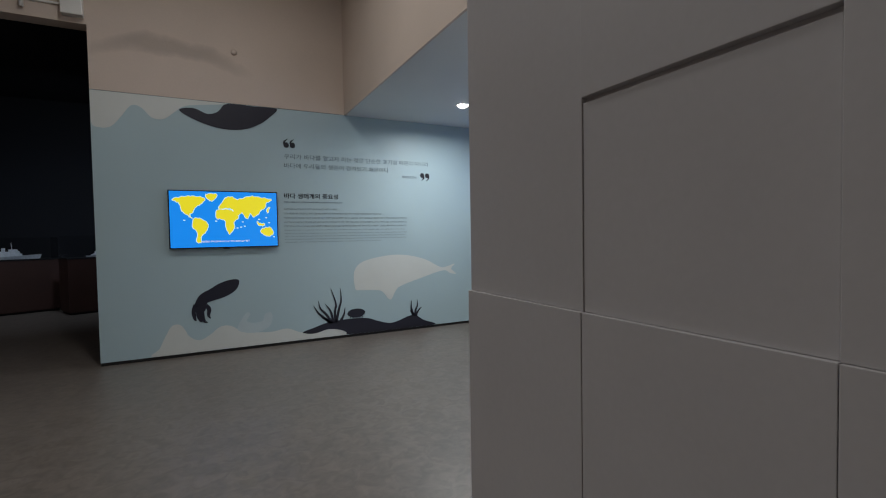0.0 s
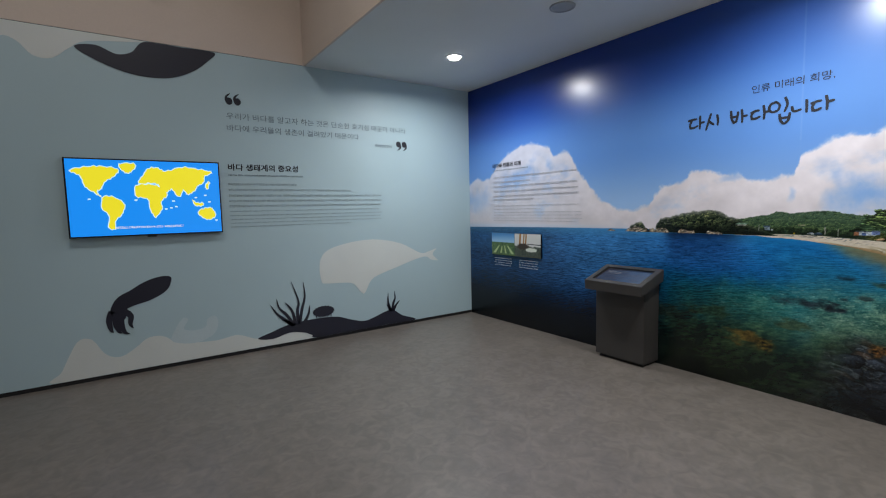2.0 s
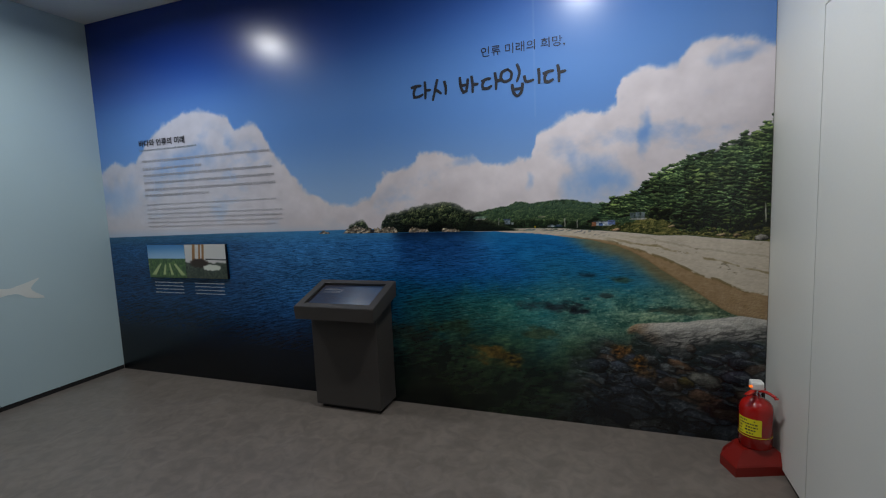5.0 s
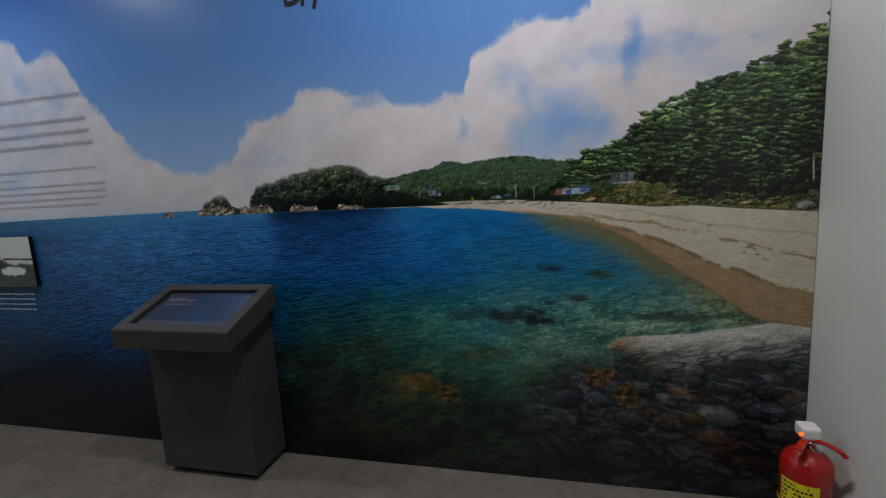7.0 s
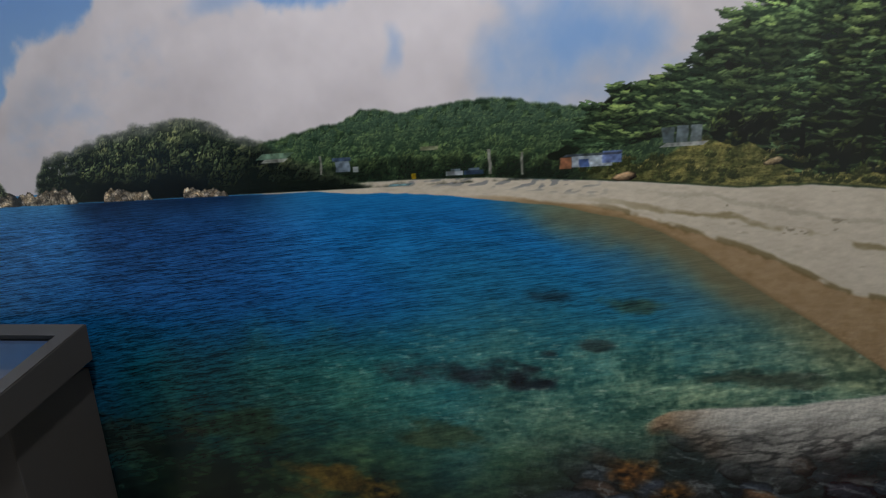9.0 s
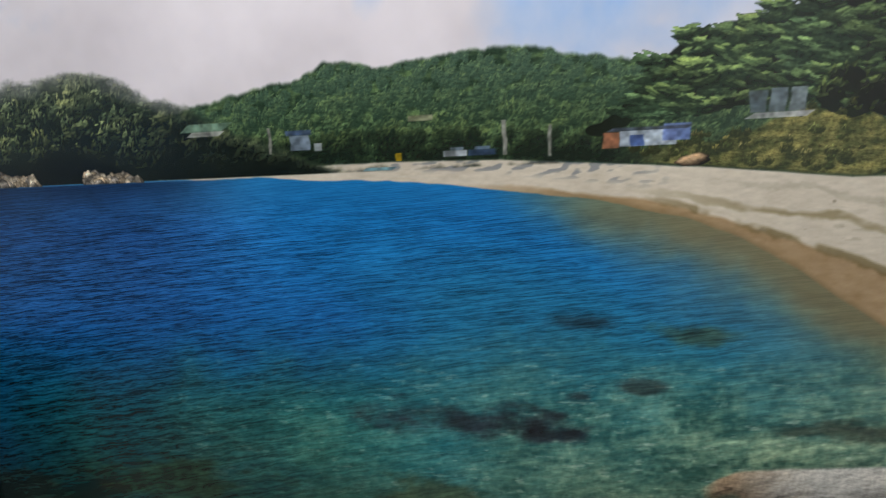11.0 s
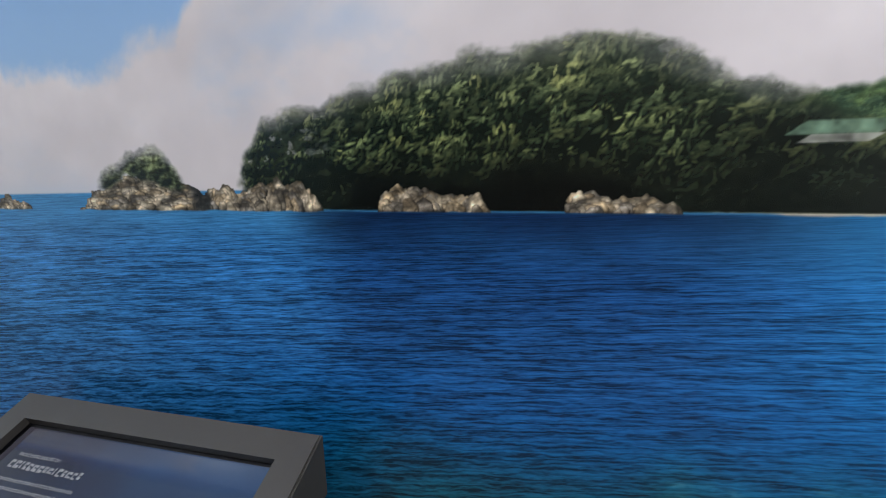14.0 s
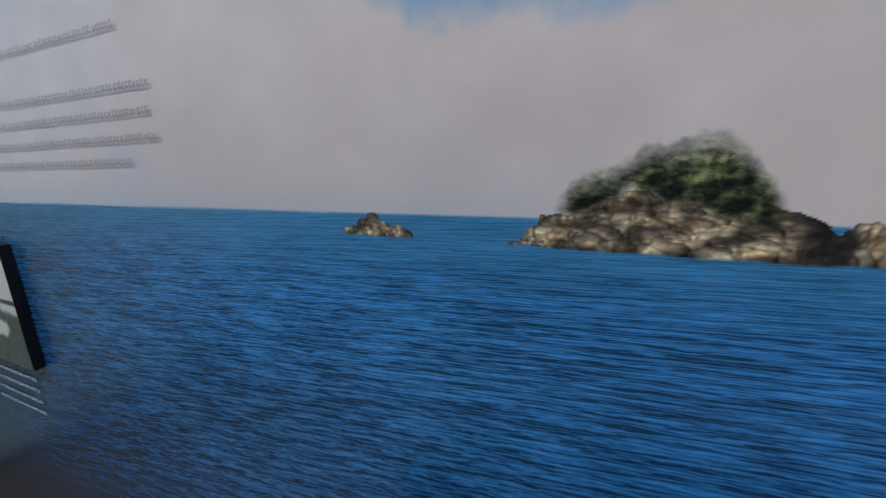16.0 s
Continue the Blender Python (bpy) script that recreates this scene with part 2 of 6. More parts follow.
def dark_banded(name):
    """Cream paint with one long darker band."""
    m = CREAM.copy()
    m.name = name
    nt = m.node_tree
    b = nt.nodes["Principled BSDF"]
    tc, mp, nz = nt.nodes.new("ShaderNodeTexCoord"), nt.nodes.new("ShaderNodeMapping"), nt.nodes.new("ShaderNodeTexNoise")
    nz.inputs["Scale"].default_value, nz.inputs["Detail"].default_value = 2.2, 4
    nt.links.new(tc.outputs["Object"], nz.inputs["Vector"])
    mp.inputs["Location"].default_value = (-0.95, 0, -3.46)
    nt.links.new(tc.outputs["Object"], mp.inputs["Vector"])
    sep = nt.nodes.new("ShaderNodeSeparateXYZ")
    nt.links.new(mp.outputs[0], sep.inputs[0])

    def op(kind, a, c):
        n = nt.nodes.new("ShaderNodeMath")
        n.operation = kind
        for k, v in enumerate((a, c)):
            if isinstance(v, (int, float)):
                n.inputs[k].default_value = v
            else:
                nt.links.new(v, n.inputs[k])
        return n.outputs[0]

    x = op("DIVIDE", sep.outputs[0], 0.72)
    bend = op("MULTIPLY", op("MULTIPLY", x, x), 0.14)
    z = op("DIVIDE", op("SUBTRACT", op("ADD", sep.outputs[2], bend), op("MULTIPLY", op("SUBTRACT", nz.outputs["Fac"], 0.5), 0.25)), 0.10)
    d = op("ADD", op("MULTIPLY", x, x), op("MULTIPLY", z, z))
    mr = nt.nodes.new("ShaderNodeMapRange")
    mr.inputs["From Min"].default_value, mr.inputs["From Max"].default_value = 0.2, 1.5
    mr.inputs["To Min"].default_value, mr.inputs["To Max"].default_value = 0.74, 1.0
    nt.links.new(d, mr.inputs["Value"])
    mul = nt.nodes.new("ShaderNodeVectorMath")
    mul.operation = "MULTIPLY"
    nt.links.new(b.inputs["Base Color"].links[0].from_socket, mul.inputs[0])
    nt.links.new(mr.outputs[0], mul.inputs[1])
    nt.links.new(mul.outputs[0], b.inputs["Base Color"])
    return m


bpy.data.objects["wall_north_upper"].data.materials[0] = dark_banded("dark_banded_cream")
setting("seam_north", box(0.225, EDGE, NORTH + 0.012, NORTH + 0.19, LOW, LOW + 0.006), GAP, "thin dark seam between the panel and the wall above", "trim")
setting("baseboard_north", box(0.23, EAST, NORTH + 0.004, NORTH + 0.19, 0, 0.0345), GAP, "black recessed skirting under the graphic wall", "baseboard")
setting("lintel", box(-6, 0.225, NORTH + 0.004, NORTH + 0.2, 3.56, HIGH), CREAM, "cream wall above the opening to the dark hall", "wall")
setting("ceiling_low", box(EDGE + 0.02, EAST + 0.35, SOUTH - 0.2, NORTH + 0.004, LOW, LOW + 0.15), CEIL, "flat white suspended ceiling with downlights", "ceiling")
setting("soffit_face", box(EDGE, EDGE + 0.02, SOUTH - 0.2, NORTH + 0.004, LOW, HIGH), CREAM, "cream upright face at the edge of the low ceiling", "wall")
setting("ceiling_high", box(-6, EDGE, -3.2, NORTH + 0.2, HIGH, HIGH + 0.12), CEIL, "high pale ceiling above the entrance hall", "ceiling")
setting("wall_west", box(-6.2, -6, -3.2, 13.6, 0, HIGH), CREAM, "plain far wall closing the entrance hall", "wall")
setting("wall_back", box(-6, 1.9, -3.4, -3.2, 0, HIGH), CREAM, "plain wall behind the entrance", "wall")
setting("wall_dark_hall", box(-6, 5.4, 13.4, 13.6, 0, 4.4), BLACK, "black back wall of the dark exhibition hall", "wall")
setting("wall_dark_side", box(1.6, 1.8, NORTH + 0.2, 13.4, 0, 4.4), BLACK, "black side wall of the dark hall", "wall")
setting("wall_dark_west", box(-6, -5.9, NORTH + 0.2, 13.4, 0, 4.4), BLACK, "black far side wall of the dark hall", "wall")
setting("ceiling_dark_hall", box(-6, 5.4, NORTH + 0.2, 13.6, 4.3, 4.4), BLACK, "black ceiling of the dark hall", "ceiling")

# door wall: frame pieces round a flush door
DX0, DX1, DZ = 3.62, 4.50, 2.005
setting("wall_south", add_box(add_box(box(DX1 + 0.002, EAST + 0.006, SOUTH - 0.2, SOUTH, 0.03, LOW), 1.97, DX0 - 0.004, SOUTH - 0.2, SOUTH, 0.03, LOW), DX0 - 0.004, DX1 + 0.002, SOUTH - 0.2, SOUTH, DZ + 0.004, LOW), WHITE, "smooth white laminate wall with a flush door", "wall")
setting("baseboard_south", box(1.97, EAST, SOUTH - 0.19, SOUTH - 0.012, 0, 0.03), GAP, "dark recessed skirting under the white wall", "baseboard")
door = setting("door_1", box(DX0, DX1, SOUTH - 0.045, SOUTH - 0.001, 0.012, DZ, 0.0015), WHITE, "closed flush white door with a round lock", "door")
setting("door_recess", box(DX0 - 0.004, DX1 + 0.002, SOUTH - 0.19, SOUTH - 0.05, 0.03, DZ + 0.004), GAP, "dark gap behind the flush door", "trim")
knob = part("door_handle", lathe([(0.0, 0.022), (0.014, 0.021), (0.019, 0.018), (0.020, 0.012), (0.024, 0.008), (0.030, 0.005), (0.031, 0.0), (0.0, 0.0)]), CHROME, door, "round chrome door knob with a keyhole")
smooth(knob).matrix_world = pose(3.640, SOUTH - 0.001, 1.01, -90, 0, 0)
key = part("keyhole", box(-0.002, 0.002, -0.006, 0.006, 0.0205, 0.0225), GAP, knob)

# panelled pier at the start of the walk
PX, PY = 1.905, 1.957
setting("pier_core", box(PX + 0.012, 3.4, -3.4, PY - 0.012, 0, HIGH), COLUMN, "core of the panelled pier beside the entrance", "wall")
pier = empty("wall_pier", (PX, PY, 0), "pale panelled pier with a raised access panel and low ledge", "wall", kind="structure")
PIER = [(PY, 1.5225, 1.1805, HIGH, 0.0), (1.5210, 1.1035, 1.602, HIGH, -0.004), (1.5210, 1.1035, 1.1805, 1.592, 0.002), (1.1015, 0.0, 1.1805, HIGH, -0.004), (-0.002, -3.2, 1.1805, HIGH, 0.0),
        (PY + 0.004, 1.5215, 0.0, 1.18, -0.008), (1.5200, 1.1020, 0.0, 1.18, -0.007), (1.1000, 0.0, 0.0, 1.18, -0.009), (-0.002, -3.2, 0.0, 1.18, -0.008)]
for y1, y0, z0, z1, off in PIER:
    p = part("panel", box(PX + off, PX + 0.03, y0, y1, z0, z1, 0.0015), COLUMN, pier)
    p.matrix_parent_inverse = pier.matrix_world.inverted()
p = part("panel", box(PX + 0.03, 1.98, PY - 0.02, PY, 0, HIGH), COLUMN, pier)
p.matrix_parent_inverse = pier.matrix_world.inverted()


# ---- graphics on the blue wall ----
def north_shape(name, outline, material, off, steps=6, label=""):
    line = spline(outline, steps) if steps else [Vector(p) for p in outline]
    line = [Vector((max(p.x, 0.227), min(max(p.y, 0.0365), LOW - 0.002))) for p in line]
    return part(name, north_flat(bmesh.new(), line, off), material, north, label)


north_shape("low_cloud", [(0.70, 0.04), (0.76, 0.12), (0.82, 0.25), (0.89, 0.365), (0.98, 0.355), (1.06, 0.22), (1.16, 0.172), (1.27, 0.225), (1.38, 0.305), (1.50, 0.295), (1.62, 0.215), (1.92, 0.18), (2.12, 0.20), (2.32, 0.125), (2.62, 0.14), (2.79, 0.105), (2.88, 0.06), (2.90, 0.038), (2.1, 0.037), (1.2, 0.037)], PALE, 0.0005, 5, "pale cloud shape along the floor")
north_shape("crab_shape", [(1.56, 0.24), (1.60, 0.36), (1.66, 0.44), (1.70, 0.42), (1.66, 0.34), (1.74, 0.31), (1.84, 0.33), (1.86, 0.40), (1.93, 0.42), (1.95, 0.34), (1.90, 0.24), (1.74, 0.19)], mat("faint_vinyl", srgb(186, 202, 206), 0.5), 0.0012, 5, "faint pale crab shape")
north_shape("top_cloud", [(0.228, 2.895), (0.228, 2.57), (0.30, 2.515), (0.40, 2.535), (0.49, 2.645), (0.585, 2.775), (0.68, 2.755), (0.77, 2.66), (0.885, 2.658), (1.00, 2.755), (1.12, 2.83), (1.52, 2.895), (0.9, 2.897)], PALE, 0.0005, 4, "pale cloud shape along the top")
north_shape("whale_shape", [(2.992, 0.64), (2.985, 0.86), (3.10, 0.985), (3.40, 1.052), (3.69, 1.058), (4.00, 0.99), (4.26, 0.862), (4.38, 0.87), (4.50, 0.90), (4.44, 0.83), (4.52, 0.75), (4.42, 0.765), (4.30, 0.81), (3.93, 0.715), (3.66, 0.635), (3.57, 0.575), (3.50, 0.455), (3.45, 0.47), (3.36, 0.575), (3.22, 0.60), (3.06, 0.61)], PALE, 0.0005, 5, "pale whale shape")
north_shape("dark_wave", [(1.03, 2.77), (1.17, 2.808), (1.31, 2.757), (1.42, 2.792), (1.52, 2.893), (1.80, 2.894), (2.065, 2.893), (2.0, 2.80), (1.87, 2.69), (1.68, 2.61), (1.44, 2.602), (1.21, 2.665)], NAVY, 0.0028, 5, "dark navy curved shape at the top")
north_shape("sea_bed", [(2.305, 0.128), (2.45, 0.175), (2.60, 0.218), (2.82, 0.24), (3.13, 0.232), (3.30, 0.175), (3.46, 0.13), (3.58, 0.145), (3.74, 0.195), (3.85, 0.205), (3.98, 0.12), (4.15, 0.037), (3.5, 0.036), (2.92, 0.037), (2.86, 0.07), (2.78, 0.11), (2.63, 0.136), (2.45, 0.10)], NAVY, 0.0028, 5, "dark navy sea bed silhouette")
squid = bmesh.new()
north_flat(squid, spline([(1.59, 0.82), (1.545, 0.848), (1.45, 0.835), (1.36, 0.80), (1.27, 0.745), (1.20, 0.71), (1.15, 0.66), (1.12, 0.58), (1.15, 0.50), (1.22, 0.50), (1.235, 0.58), (1.30, 0.612), (1.43, 0.648), (1.55, 0.72)], 5), 0.0028)
for k, pts in enumerate(([(1.13, 0.58), (1.105, 0.50), (1.115, 0.42), (1.13, 0.395)], [(1.16, 0.56), (1.15, 0.47), (1.17, 0.40), (1.19, 0.378)], [(1.19, 0.56), (1.19, 0.46), (1.21, 0.385), (1.245, 0.366)], [(1.22, 0.57), (1.262, 0.52), (1.255, 0.45), (1.275, 0.41)])):
    north_flat(squid, blade(pts, 0.05), 0.0028 + 0.0002 * k)
part("squid_shape", squid, NAVY, north, "dark navy squid silhouette")
urchin = bmesh.new()
north_flat(urchin, [Vector((3.0 + (0.115 + 0.012 * (i % 2)) * math.cos(a), 0.31 + (0.055 + 0.008 * (i % 2)) * math.sin(a))) for i, a in enumerate(2 * math.pi * k / 40 for k in range(40))], 0.0028)
for k in range(5):
    north_flat(urchin, blade([(2.92 + 0.04 * k, 0.27), (2.915 + 0.042 * k, 0.235)], 0.012), 0.003)
part("urchin_shape", urchin, NAVY, north, "dark navy sea urchin silhouette")
for pts in ([(2.67, 0.20), (2.56, 0.30), (2.50, 0.36), (2.445, 0.455)], [(2.68, 0.20), (2.60, 0.33), (2.53, 0.41), (2.507, 0.51)], [(2.66, 0.21), (2.60, 0.265), (2.55, 0.28)], [(2.72, 0.21), (2.715, 0.36), (2.73, 0.46), (2.665, 0.67)], [(2.73, 0.21), (2.765, 0.37), (2.80, 0.50), (2.79, 0.66)], [(2.69, 0.21), (2.66, 0.36), (2.59, 0.465)], [(2.78, 0.22), (2.83, 0.30), (2.85, 0.40)], [(3.83, 0.19), (3.80, 0.27), (3.79, 0.33), (3.796, 0.42)], [(3.845, 0.19), (3.86, 0.28), (3.885, 0.34), (3.882, 0.425)], [(3.86, 0.19), (3.89, 0.25), (3.95, 0.31)], [(3.825, 0.19), (3.795, 0.25), (3.77, 0.28)]):
    part("seaweed_shape", north_flat(bmesh.new(), blade(pts, 0.034), 0.0034), NAVY, north)

for x, z, turn in ((2.135, 2.43, 0), (2.21, 2.43, 0), (3.965, 2.20, 180), (4.042, 2.20, 180)):
    mark = bmesh.new()
    s = -1 if turn else 1
    cx, cz = (x + 0.032, z + 0.034) if not turn else (x + 0.032, z - 0.034)
    north_flat(mark, [Vector((cx + 0.032 * math.cos(a), cz + 0.034 * math.sin(a))) for a in (2 * math.pi * k / 24 for k in range(24))], 0.002)
    north_flat(mark, blade([(cx - s * 0.02, cz), (cx - s * 0.022, cz + s * 0.04), (cx + s * 0.016, cz + s * 0.075)], 0.026), 0.0022)
    part("quote_mark", mark, INK, north)
lettering("quote_text", "우리가 바다를 알고자 하는 것은 단순한 호기심 때문이 아니라", GREYINK, north, on_north(2.137, 2.295), 1.96, 0.062)
lettering("quote_text", "바다에 우리들의 생존이 걸려있기 때문이다", GREYINK, north, on_north(2.135, 2.183), 1.36, 0.062)
text_bars("byline", GREYINK, north, on_north(3.695, 2.118), 0.215, 0.034, 5)
lettering("heading_text", "바다 생태계의 중요성", INK, north, on_north(2.124, 1.808), 0.67, 0.066, 0.02)
text_bars("small_heading", GREYINK, north, on_north(2.123, 1.757), 0.725, 0.017, 6)
for k, (z, w) in enumerate(((1.672, 0.66), (1.617, 1.28), (1.562, 1.63), (1.510, 1.63), (1.460, 1.62), (1.412, 1.60), (1.370, 1.63), (1.334, 1.62), (1.298, 1.62), (1.262, 1.25))):
    text_bars("body_line", FAINT, north, on_north(2.118, z - (0.004 if k < 5 else 0.001)), w, 0.022 if k < 5 else 0.012, 20 + k)

# ---- the printed sea mural ----
WIDE, TALL = NORTH - SOUTH - 0.002, LOW - 0.004


def hashed(ix, iy, seed):
    n = (ix * 374761393 + iy * 668265263 + seed * 144269504) & 0x7FFFFFFF
    n = ((n ^ (n >> 13)) * 1274126177) & 0x7FFFFFFF
    return ((n ^ (n >> 16)) & 0xFFFF) / 65535.0


def vnoise(x, y, seed):
    ix, iy = np.floor(x).astype(np.int64), np.floor(y).astype(np.int64)
    fx, fy = x - ix, y - iy
    fx, fy = fx * fx * (3 - 2 * fx), fy * fy * (3 - 2 * fy)
    a = hashed(ix, iy, seed) * (1 - fx) + hashed(ix + 1, iy, seed) * fx
    b = hashed(ix, iy + 1, seed) * (1 - fx) + hashed(ix + 1, iy + 1, seed) * fx
    return a * (1 - fy) + b * fy


def fbm(x, y, seed, octaves=4):
    """Layered noise, about -1 to 1."""
    total, amp, norm = 0, 1.0, 0
    for k in range(octaves):
        total = total + amp * vnoise(x * 2 ** k, y * 2 ** k, seed + 17 * k)
        norm += amp
        amp *= 0.55
    return (total / norm - 0.5) * 2.4


def step01(a, b, x):
    t = np.clip((x - a) / (b - a), 0, 1)
    return t * t * (3 - 2 * t)


def line_of(u, pairs):
    a = np.array(pairs)
    return np.interp(u, a[:, 0], a[:, 1])


def rgb(*c):
    return np.array(c, float)


def lay(picture, colour, mask):
    return picture + (colour - picture) * mask[..., None]


def blank(u0, u1, z0, z1, step):
    """An empty canvas over a stretch of the print: colours and cover on a fine even grid."""
    h, w = int((z1 - z0) / step) + 2, int((u1 - u0) / step) + 2
    return {"u0": u0, "z0": z0, "step": step, "rgb": np.zeros((h, w, 3)), "cover": np.zeros((h, w))}


def window(cv, cu, cz, reach):
    """The patch of a canvas within reach of a place: slices and offsets from that place."""
    h, w = cv["cover"].shape
    x, y = (cu - cv["u0"]) / cv["step"], (cz - cv["z0"]) / cv["step"]
    r = reach / cv["step"] + 1
    x0, x1, y0, y1 = max(int(x - r), 0), min(int(x + r) + 2, w), max(int(y - r), 0), min(int(y + r) + 2, h)
    if x1 <= x0 or y1 <= y0:
        return None
    dx = (np.arange(x0, x1) - x)[None, :] * cv["step"]
    dy = (np.arange(y0, y1) - y)[:, None] * cv["step"]
    return (slice(y0, y1), slice(x0, x1)), dx, dy


def dab(cv, cu, cz, ru, rz, turn, colour, alpha=1.0, soft=0.5):
    """One brush dab: a turned ellipse with a soft rim."""
    got = window(cv, cu, cz, max(ru, rz))
    if got is None:
        return
    at, dx, dy = got
    c, n = math.cos(turn), math.sin(turn)
    d = ((dx * c + dy * n) / ru) ** 2 + ((dy * c - dx * n) / rz) ** 2
    m = np.clip((1 - d) / soft, 0, 1) * alpha
    cv["cover"][at] += (1 - cv["cover"][at]) * m
    cv["rgb"][at] += (np.array(colour) - cv["rgb"][at]) * (m / np.maximum(cv["cover"][at], 1e-6))[..., None]


def blended(dark, light, f):
    return [a + (b - a) * f for a, b in zip(dark, light)]


def bough(cv, rnd, cu, cz, wide, tall, dark, light, sun, lean=0.0):
    """One flat pine bough: a dark belly, then short needle strokes, the upper ones in the sun."""
    dab(cv, cu, cz - 0.25 * tall, wide * 0.95, tall * 0.8, lean, dark, 0.9, 0.7)
    for _ in range(int(12 + wide * 430)):
        x, y = rnd.uniform(-1, 1), rnd.uniform(-0.8, 1)
        if x * x + y * y > 1.05:
            continue
        f = max(0.0, min(1.0, 0.36 + 0.58 * y + rnd.uniform(-0.25, 0.25))) * sun
        dab(cv, cu + x * wide * math.cos(lean) - y * tall * math.sin(lean), cz + y * tall + x * wide * math.sin(lean), rnd.uniform(0.005, 0.012), rnd.uniform(0.0014, 0.0028),
            lean + rnd.uniform(-0.25, 0.55) * (1 if x > 0 else -0.6), blended(dark, light, f), 0.92, 0.5)


def pine_tree(cv, rnd, cu, top, tall, spread, dark, light, sun):
    """A pine in tiers of flat boughs, lit on the crowns of the boughs."""
    dab(cv, cu, top - tall * 0.6, 0.0035, tall * 0.45, rnd.uniform(-0.08, 0.08), (20, 18, 16), 0.9)
    tiers = max(4, int(tall / 0.017))
    for k in range(tiers, -1, -1):
        f = k / tiers
        half = spread * (0.24 + 0.76 * f ** 0.75) * rnd.uniform(0.7, 1.15)
        for _ in range(2 + int(half / 0.020)):
            x = rnd.uniform(-1, 1) * half
            bough(cv, rnd, cu + x, top - f * tall + rnd.uniform(-0.007, 0.007) - 0.12 * abs(x), rnd.uniform(0.012, 0.020) + 0.014 * f, rnd.uniform(0.0065, 0.0105), dark, light, sun * rnd.uniform(0.45, 1.1), 0.22 * (x / half) + rnd.uniform(-0.12, 0.12))


def tuft(cv, rnd, cu, cz, size, dark, light, sun, lean, upright=1.0):
    """A round tree top: a dark body with lit strokes on its upper side."""
    dab(cv, cu, cz - 0.2 * size, size, size * 0.85 * upright, 0, dark, 0.85, 0.8)
    for _ in range(int(14 + size * 800)):
        a, r = rnd.uniform(0, 2 * math.pi), rnd.random() ** 0.5
        x, y = r * math.cos(a), r * math.sin(a)
        f = max(0.0, min(1.0, 0.34 + 0.55 * y - 0.22 * x + rnd.uniform(-0.28, 0.28))) * sun
        dab(cv, cu + x * size, cz + y * size * 0.9 * upright, rnd.uniform(0.20, 0.42) * size, rnd.uniform(0.07, 0.14) * size, lean + rnd.uniform(-0.7, 0.7), blended(dark, light, f), 0.85, 0.8)


def boulder(cv, rnd, cu, cz, ru, rz, turn, colour, wet=0.3, fine=1.0, rim=0.55):
    """A worn stone: uneven outline, lit from above, dark round its foot, with pale wet squiggles."""
    got = window(cv, cu, cz, max(ru, rz) * 1.3)
    if got is None:
        return
    at, dx, dy = got
    c, n = math.cos(turn), math.sin(turn)
    x, y = (dx * c + dy * n) / ru, (dy * c - dx * n) / rz
    ang, k1, k2 = np.arctan2(y, x), rnd.uniform(0, 6.28), rnd.uniform(0, 6.28)
    d = np.hypot(x, y) * (1 + 0.10 * np.cos(2 * ang + k1) + 0.07 * np.cos(3 * ang + k2) + 0.05 * np.cos(7 * ang + k1))
    uu, zz = cu + dx + 0 * dy, cz + dy + 0 * dx
    seed = rnd.randrange(1000)
    grit = fbm(uu * 45 * fine, zz * 60 * fine, seed, 3)
    vein = 1 - step01(0.0, 0.16, np.abs(fbm(uu * 26 * fine, zz * 40 * fine, seed + 9, 3)))
    lit = np.clip(0.52 + 0.42 * y - 0.16 * x + 0.22 * np.sqrt(np.clip(1 - d * d, 0, 1)) + 0.26 * grit, 0.08, 1.5)
    pic = np.array(colour) * lit[..., None]
    pic = pic + (np.array([168, 176, 182]) - pic) * (wet * vein * np.clip(lit - 0.35, 0, 1))[..., None]
    pic = pic * (1 - rim * step01(0.72, 1.0, d))[..., None]
    m = 1 - step01(0.96, 1.06, d)
    cv["cover"][at] += (1 - cv["cover"][at]) * m
    cv["rgb"][at] += (pic - cv["rgb"][at]) * (m / np.maximum(cv["cover"][at], 1e-6))[..., None]


def sampled(cv, u, z):
    """A canvas read at places of the print: colours and cover."""
    h, w = cv["cover"].shape
    x, y = (u - cv["u0"]) / cv["step"], (z - cv["z0"]) / cv["step"]
    inside = (x >= 0) & (y >= 0) & (x < w - 1) & (y < h - 1)
    x, y = np.clip(x, 0, w - 1.001), np.clip(y, 0, h - 1.001)
    ix, iy = x.astype(int), y.astype(int)
    fx, fy = x - ix, y - iy
    out = 0
    for ddx, ddy, wt in ((0, 0, (1 - fx) * (1 - fy)), (1, 0, fx * (1 - fy)), (0, 1, (1 - fx) * fy), (1, 1, fx * fy)):
        out = out + np.concatenate([cv["rgb"][iy + ddy, ix + ddx], cv["cover"][iy + ddy, ix + ddx][..., None]], -1) * wt[..., None]
    return out[..., :3], out[..., 3] * inside


def height_of(u, pairs):
    return float(np.interp(u, [p[0] for p in pairs], [p[1] for p in pairs]))


